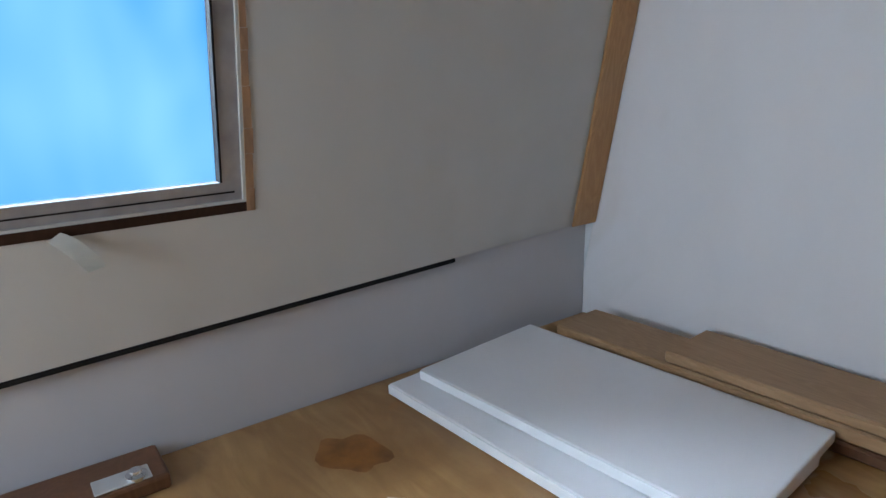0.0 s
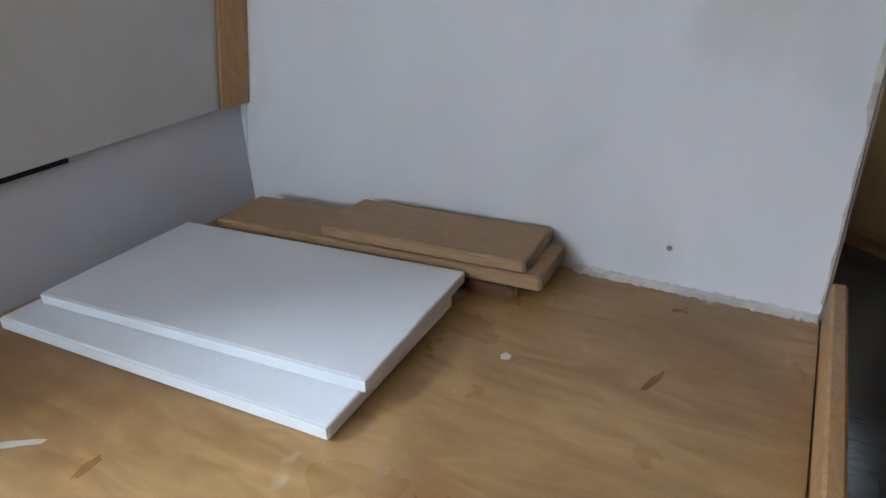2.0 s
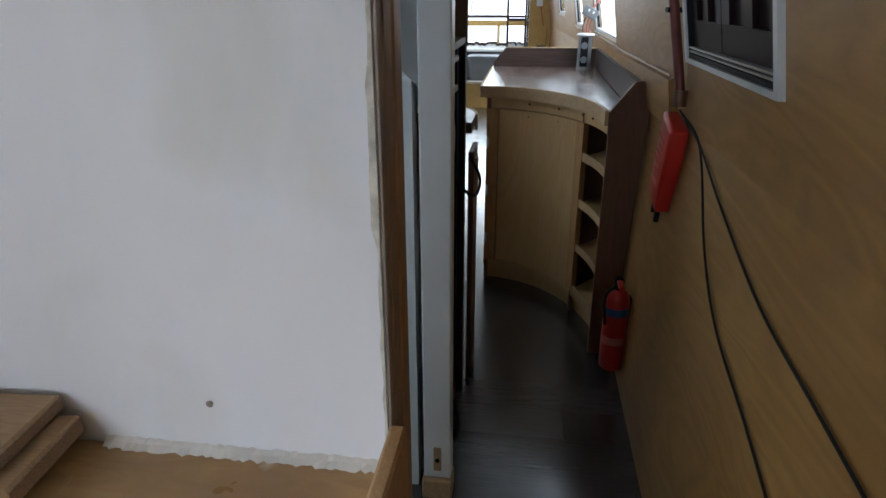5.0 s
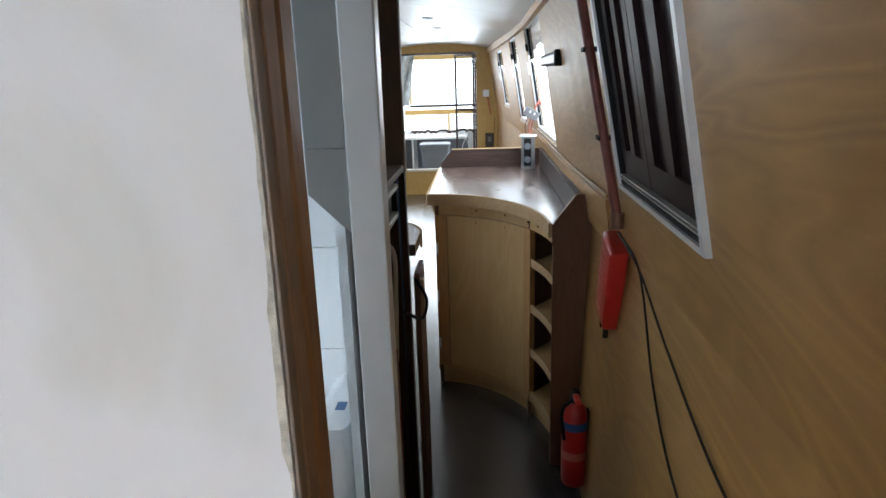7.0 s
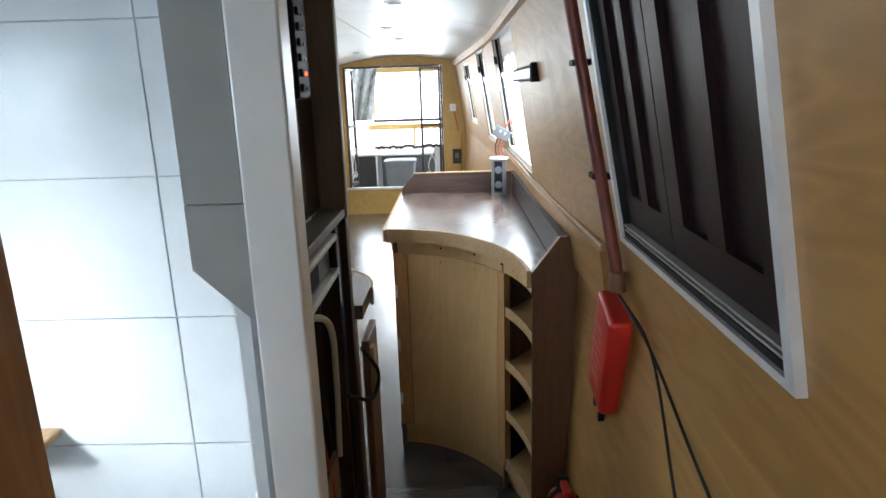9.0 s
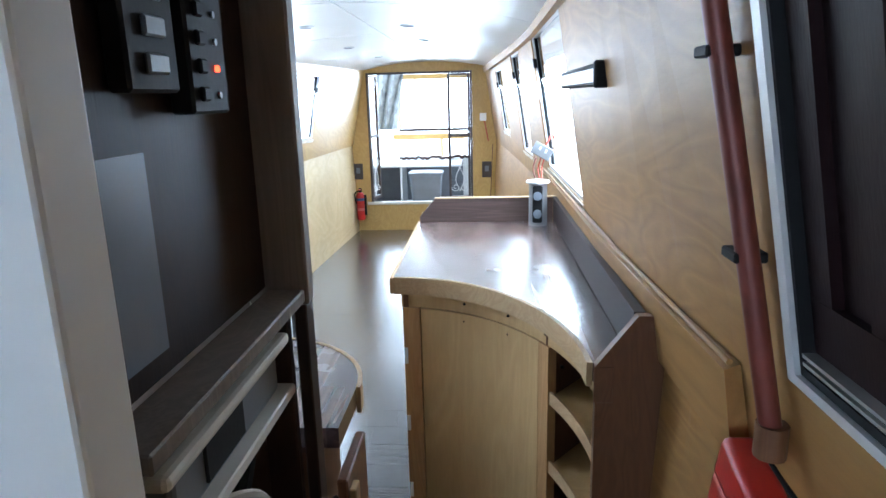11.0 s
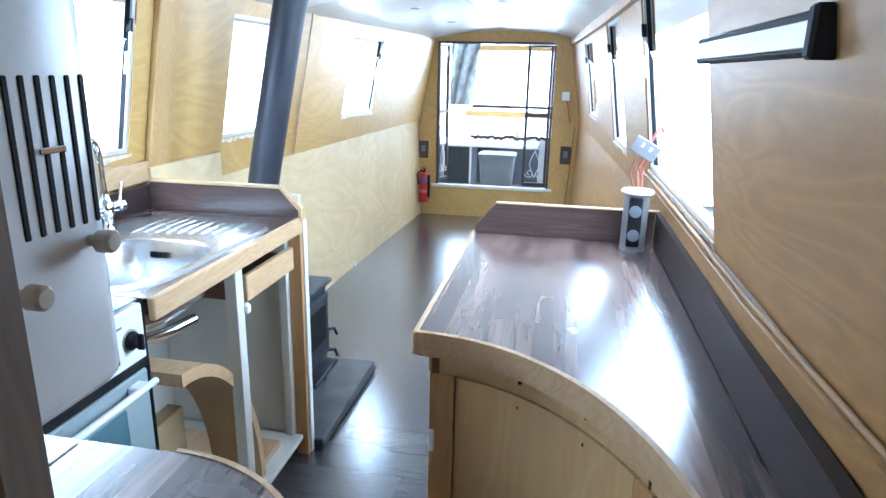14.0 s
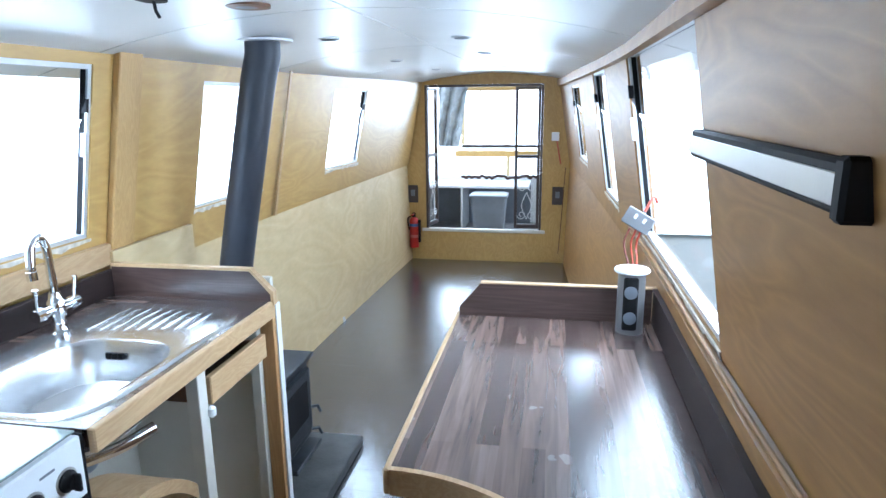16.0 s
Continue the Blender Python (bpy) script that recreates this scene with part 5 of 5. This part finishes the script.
for y in (-0.02, 0.03):
    part("pull_tape", box((-0.01, y, -0.185), (0.004, y + 0.012, -0.124), 0.0005, askew), M_BLACK, fb)


def extinguisher(at, tall, r, label):
    x, y, z = at
    ob = thing("fire_extinguisher", at, label, "fire extinguisher", "red extinguishers")
    part("cylinder", lathe([(r * 0.9, 0), (r, 0.01), (r, tall * 0.72), (r * 0.8, tall * 0.79), (r * 0.4, tall * 0.83)], at, "z", 20), M_RED, ob, "", True)
    part("valve", lathe([(r * 0.4, tall * 0.83), (r * 0.4, tall * 0.92), (r * 0.25, tall * 0.95)], at, "z", 12), M_BLACK, ob, "", True)
    part("band", lathe([(r * 1.02, tall * 0.58), (r * 1.02, tall * 0.66)], at, "z", 20), M_BLUE, ob, "dark blue band", True)
    part("label", lathe([(r * 1.015, tall * 0.28), (r * 1.015, tall * 0.36)], at, "z", 20), M_LABELR, ob, "pale printed label", True)
    part("lever", box((x - 0.01, y - 0.07, z + tall * 0.90), (x + 0.01, y + 0.02, z + tall * 0.93), 0.003, None), M_RED, ob)
    part("hose", tube(smooth_path([(x, y - 0.02, z + tall * 0.9), (x - r * 1.1, y - r, z + tall * 0.8), (x - r * 0.9, y - r * 0.8, z + tall * 0.5)]), 0.006, 8), M_BLACK, ob, "", True)
    part("bracket", box((x + r * 0.9, y - 0.015, z + 0.05), (x + r * 1.4, y + 0.015, z + tall * 0.75), 0.002), M_BLACK, ob)
    return ob


extinguisher((0.728, 4.20, 0.06), 0.36, 0.042, "red fire extinguisher hung by the cabinet end")
extinguisher((-0.86, 9.93, 0.14), 0.36, 0.045, "red fire extinguisher by the bow bulkhead")

for k, pts in enumerate((((0.785, 3.93, 0.995), (0.805, 3.77, 0.937), (0.796, 3.576, 0.755), (0.79, 3.40, 0.655), (0.786, 3.154, 0.598), (0.783, 2.9, 0.53), (0.78, 2.5, 0.45)), ((0.785, 3.93, 0.995), (0.806, 3.78, 0.94), (0.802, 3.525, 0.862), (0.797, 3.234, 0.789), (0.795, 2.988, 0.762), (0.794, 2.84, 0.747), (0.79, 2.4, 0.70)))):
    w = thing("wall_cable", pts[0], "dark cable drooping along the plywood wall", "cable", "wall cables")
    part("sheath", tube(smooth_path(pts), 0.0028, 8), M_BLACK, w, "", True)

# ---- port cabin details ----
vp = thing("pine_upright", (-0.97, 5.93, 0.95), "pine upright beside the sink window", "post")
m_l = Matrix(((1, 0, 0.19, -0.19 * 1.09), (0, 1, 0, 0), (0, 0, 1, 0), (0, 0, 0, 1)))
part("upright", box((-0.999, 5.885, 1.02), (-0.975, 6.0, 1.70), 0.003, m_l), M_PINE_G, vp)
lr = thing("pine_sill", (-0.99, 5.4, 1.03), "pine sill rail under the sink window", "sill")
part("rail", box((-1.005, 4.6, 1.0), (-0.982, 5.884, 1.075), 0.003), M_PINE, lr)
br = thing("floor_bracket", (-0.985, 8.14, 0), "small grey metal bracket at the floor edge", "bracket")
part("plate", box((-0.996, 8.12, 0.0), (-0.975, 8.16, 0.05), 0.002, Matrix(((1, 0, -0.3, 0), (0, 1, 0, 0), (0, 0, 1, 0), (0, 0, 0, 1)))), M_ALU, br)
pb = thing("pale_offcut", (-0.9, 5.9, 0.9), "pale plywood offcut leaning behind the sink", "board")
part("board", box((-0.99, 5.87, 0.90), (-0.97, 6.35, 1.05), 0.002), M_PLY_PALE, pb)
wall_bar_strip = structure("trim_left_step", box((-0.985, 7.19, 0.935), (-0.978, 7.215, 1.68), 0.001, m_l), M_PINE, "edge strip where port lining panels meet", "trim")


def downlight(x, y):
    z = roof_z(x)
    ob = thing("downlight", (x, y, z), "recessed round ceiling spotlight, unlit", "ceiling light", "ceiling downlights")
    part("bezel", lathe([(0.042, 0.004), (0.042, -0.004), (0.03, -0.006)], (x, y, z), "z", 24), M_ALU, ob, "", True)
    part("lens", lathe([(0.03, -0.0065), (0.026, -0.009)], (x, y, z), "z", 20), M_GREYBOX, ob, "", True)


for x, y in ((-0.40, 6.47), (0.09, 6.62), (-0.45, 7.72), (0.095, 7.46), (-0.42, 8.8), (0.09, 8.8), (0.237, 5.42)):
    downlight(x, y)
hole = thing("ceiling_hole_ring", (-0.33, 5.67, 1.76), "brown ringed cable hole in the ceiling", "ceiling light")
part("ring", lathe([(0.06, 0.006), (0.06, -0.004), (0.045, -0.005)], (-0.33, 5.67, roof_z(-0.33)), "z", 24), M_BROWN, hole, "", True)
part("hole", lathe([(0.044, -0.004), (0.02, -0.0055)], (-0.33, 5.67, roof_z(-0.33)), "z", 24), M_GREYBOX, hole)
hook = thing("ceiling_hook", (-0.456, 5.45, 1.75), "dark rose with a dangling wire end", "ceiling light")
part("rose", lathe([(0.035, 0.004), (0.035, -0.004)], (-0.456, 5.453, roof_z(-0.456)), "z", 20), M_BLACK, hook)
part("wire", tube([(-0.45, 5.453, 1.752), (-0.447, 5.453, 1.73), (-0.44, 5.455, 1.715)], 0.004, 6), M_BLACK, hook)

for x, lab in ((-0.885, "dark switch plate on the bow bulkhead"), (0.50, "dark switch plate on the bow bulkhead")):
    s = thing("switch_plate", (x, FAR, 0.64), lab, "switch plate", "bulkhead plates")
    part("plate", box((x - 0.05, FAR - 0.012, 0.565), (x + 0.05, FAR - 0.001, 0.735), 0.004), M_BRONZE, s)
    part("rocker", box((x - 0.02, FAR - 0.017, 0.63), (x + 0.02, FAR - 0.0125, 0.69), 0.003), M_GREYBOX, s)
th = thing("thermostat", (0.47, FAR, 1.2), "small white control box on the bulkhead", "control box")
part("case", box((0.43, FAR - 0.035, 1.16), (0.50, FAR - 0.001, 1.24), 0.006, None, 2), M_APPL, th)
part("cord", tube(smooth_path([(0.48, FAR - 0.01, 1.16), (0.5, FAR - 0.03, 1.05), (0.52, FAR - 0.02, 0.95)]), 0.006, 8), M_WIRE_R, th)
cd = thing("cable", (0.54, 10.0, 0.3), "thin dark cord running down the corner", "cable")
part("sheath", tube([(0.565, 9.99, 0.92), (0.54, 9.995, 0.4), (0.52, 10.0, 0.1)], 0.004, 6), M_BROWN, cd)

# ---- bow doors and well deck ----
fr = thing("door_frame", (-0.2, FAR, 0.31), "dark bow door frame with pale sill", "door frame")
part("sill", box((-0.80, FAR - 0.02, 0.285), (0.39, FAR + 0.04, 0.315), 0.004), M_CREAM, fr, "pale painted sill")
part("jamb", box((-0.757, FAR - 0.006, 0.316), (-0.735, FAR + 0.035, 1.674), 0.003), M_BRONZE, fr)
part("jamb", box((0.33, FAR - 0.006, 0.316), (0.351, FAR + 0.035, 1.674), 0.003), M_BRONZE, fr)
part("head", box((-0.734, FAR - 0.006, 1.652), (0.329, FAR + 0.035, 1.674), 0.003), M_BRONZE, fr)


def bow_door(name, x0, x1, y, turn, label, hinge_x):
    m = Matrix.Translation((hinge_x, y, 0)) @ pose(0, 0, 0, 0, 0, turn) @ Matrix.Translation((-hinge_x, -y, 0))
    ob = thing(name, (hinge_x, y, 0.33), label, "door")
    ob["kind"] = "structure"
    w = 0.026
    for lo, hi in (((x0, 0.33), (x0 + w, 1.65)), ((x1 - w, 0.33), (x1, 1.65)), ((x0 + w, 0.33), (x1 - w, 0.37)), ((x0 + w, 1.63), (x1 - w, 1.65)), ((x0 + w, 1.0), (x1 - w, 1.03))):
        part("frame_bar", box((lo[0], y, lo[1]), (hi[0], y + 0.03, hi[1]), 0.003, m), M_BRONZE, ob)
    for za, zb in ((0.37, 1.0), (1.03, 1.63)):
        p = part("pane", box((x0 + w, y + 0.012, za), (x1 - w, y + 0.016, zb), 0, m), M_GLASS, ob)
        p.visible_shadow = False
    xm, h = (x0 + x1) / 2, (x1 - x0) / 2 - w
    for s in (-1, 1):
        for zc, k in ((0.72, 1), (0.46, -1), (1.58, -1)):
            pts = []
            for i in range(22):
                a = i / 21 * 2.6 * math.pi
                r = 0.045 * (1 - 0.75 * i / 21)
                pts.append(m @ Vector((xm + s * (h * 0.52 + r * math.cos(a)), y + 0.008, zc + k * r * math.sin(a))))
            part("scroll", tube(pts, 0.0045, 6), M_ALU, ob, "pale wrought scroll")
        part("scroll", tube([m @ Vector(p) for p in smooth_path([(xm, y + 0.008, 0.68), (xm + s * 0.045, y + 0.008, 0.55), (xm, y + 0.008, 0.42)])], 0.0045, 6), M_ALU, ob)
    return ob


bow_door("door_1", 0.095, 0.328, FAR + 0.002, 0, "closed glazed bow door with scrollwork", 0.328)
bow_door("door_2", -0.733, -0.50, FAR + 0.004, 76, "glazed bow door folded open outwards", -0.733)

structure("deck_floor", box((-1.0, FAR + 0.031, 0.05), (0.8, 11.62, 0.10), 0), M_DECK, "grey painted well deck floor", "floor")
dk = thing("deck_surround", (-0.1, 11.3, 0.1), "white panelled well deck with timber rails", "deck enclosure")
part("port_side", box((-1.0, FAR + 0.05, 0.1), (-0.96, 11.6, 0.75), 0.004), M_APPL, dk)
part("starboard_side", box((0.70, FAR + 0.05, 0.1), (0.74, 11.6, 0.75), 0.004), M_APPL, dk)
part("front_board", box((-0.95, 11.55, 0.1), (0.69, 11.59, 0.66), 0.004), M_APPL, dk)
part("rail", box((-0.70, 11.50, 0.885), (0.69, 11.55, 0.955), 0.004), M_PLY, dk, "plywood rail")
part("dark_rail", box((-0.62, 11.49, 0.99), (0.4, 11.53, 1.025), 0.004), M_BRONZE, dk)
part("mullion", box((-0.09, 11.51, 0.66), (-0.05, 11.54, 0.885), 0.003), M_PLY_PALE, dk)
part("cratch_post", box((-0.62, 11.49, 1.03), (-0.585, 11.53, 1.68), 0.003), M_PLY_PALE, dk)
part("cratch_post", box((-0.47, 11.50, 1.03), (-0.455, 11.52, 1.64), 0.002, Matrix(((1, 0, 0.1, -0.1), (0, 1, 0, 0), (0, 0, 1, 0), (0, 0, 0, 1)))), M_PLY_PALE, dk)
part("cratch_head", box((-0.62, 11.49, 1.64), (0.5, 11.53, 1.70), 0.003), M_PLY, dk, "yellow plywood head")
cnt = thing("deck_counter", (-0.3, 11.2, 0.55), "white deck counter over grey lockers", "counter")
part("top", box((-0.95, 10.95, 0.585), (0.2, 11.54, 0.615), 0.004), M_APPL, cnt)
part("upright", box((-0.56, 10.98, 0.1), (-0.535, 11.5, 0.584), 0.003), M_APPL, cnt)
part("locker_back", box((-0.95, 11.5, 0.1), (0.2, 11.53, 0.584), 0.003), M_GREYBOX, cnt)
gb = thing("grey_crate", (-0.2, 10.85, 0.1), "grey plastic storage bin on the deck", "storage bin")
part("bin", rounded(-0.405, -0.03, 10.62, 10.92, [(0.1, -0.03), (0.5, 0.0), (0.52, 0.0)], 9), M_GREYBOX, gb)
part("lid", rounded(-0.42, -0.015, 10.60, 10.94, [(0.521, 0.0), (0.55, 0.0), (0.56, -0.02)], 9), M_GREYBOX, gb)
cl = thing("rope_heap", (-0.35, 11.46, 0.62), "brown coiled rope on the ledge", "rope")
rnd = random.Random(3)
bm = bmesh.new()
add_tube(bm, smooth_path([(-0.62 + 0.9 * k / 30, 11.45 + 0.03 * rnd.random(), 0.635 + 0.035 * rnd.random()) for k in range(31)], 3), 0.018, 6)
part("coil", bm, M_DARKW, cl)
ts = thing("polythene_sheet", (-0.7, 10.9, 1.1), "crumpled grey polythene sheet hanging in the doorway", "plastic sheet")
bm = bmesh.new()
grid = [[bm.verts.new((-0.80 + 0.33 * (i / 12) * (1 - 0.32 * (j / 14)), 11.0 + 0.03 * math.sin(i * 1.3 + j * 0.4) + 0.012 * math.sin(j * 1.9 + i), 1.72 - 0.68 * j / 14)) for j in range(15)] for i in range(13)]
for i in range(12):
    for j in range(14):
        bm.faces.new((grid[i][j], grid[i + 1][j], grid[i + 1][j + 1], grid[i][j + 1]))
part("sheet", bm, M_TARP, ts, "", True)
sky_light(-0.1, 11.8, 1.35, (-0.1, 9, 0.9), 1.6, 1.0, 60)

# ---- floor of vinyl planks ----
floor = structure("floor", box((-1.06, 0.4, -0.05), (0.86, FAR + 0.03, -0.004), 0), M_BLACK, "dark grey-brown vinyl plank floor", "floor")
plank_me = None
rnd = random.Random(11)
W, L = 0.148, 0.62
row, y = 0, 2.96 - 0.148 * 16
while y < FAR:
    x = -1.04 - rnd.random() * 0.5
    while x < 0.84:
        xa, xb = max(x, -1.04), min(x + L, 0.84)
        if xb - xa > 0.03 and (y > 2.7 or xb > -0.2):
            if plank_me is None:
                bm = bmesh.new()
                add_box(bm, (0, 0, -0.004), (1, 1, 0), 0)
                plank_me = bpy.data.meshes.new("plank")
                bm.to_mesh(plank_me)
                bm.free()
                plank_me.materials.append(M_FLOOR)
            p = new("plank", plank_me)
            p.location, p.scale = (xa + 0.0006, y + 0.0006, 0), (xb - xa - 0.0012, W - 0.0012, 1)
            p.parent = floor
        x += L
    y += W
    row += 1
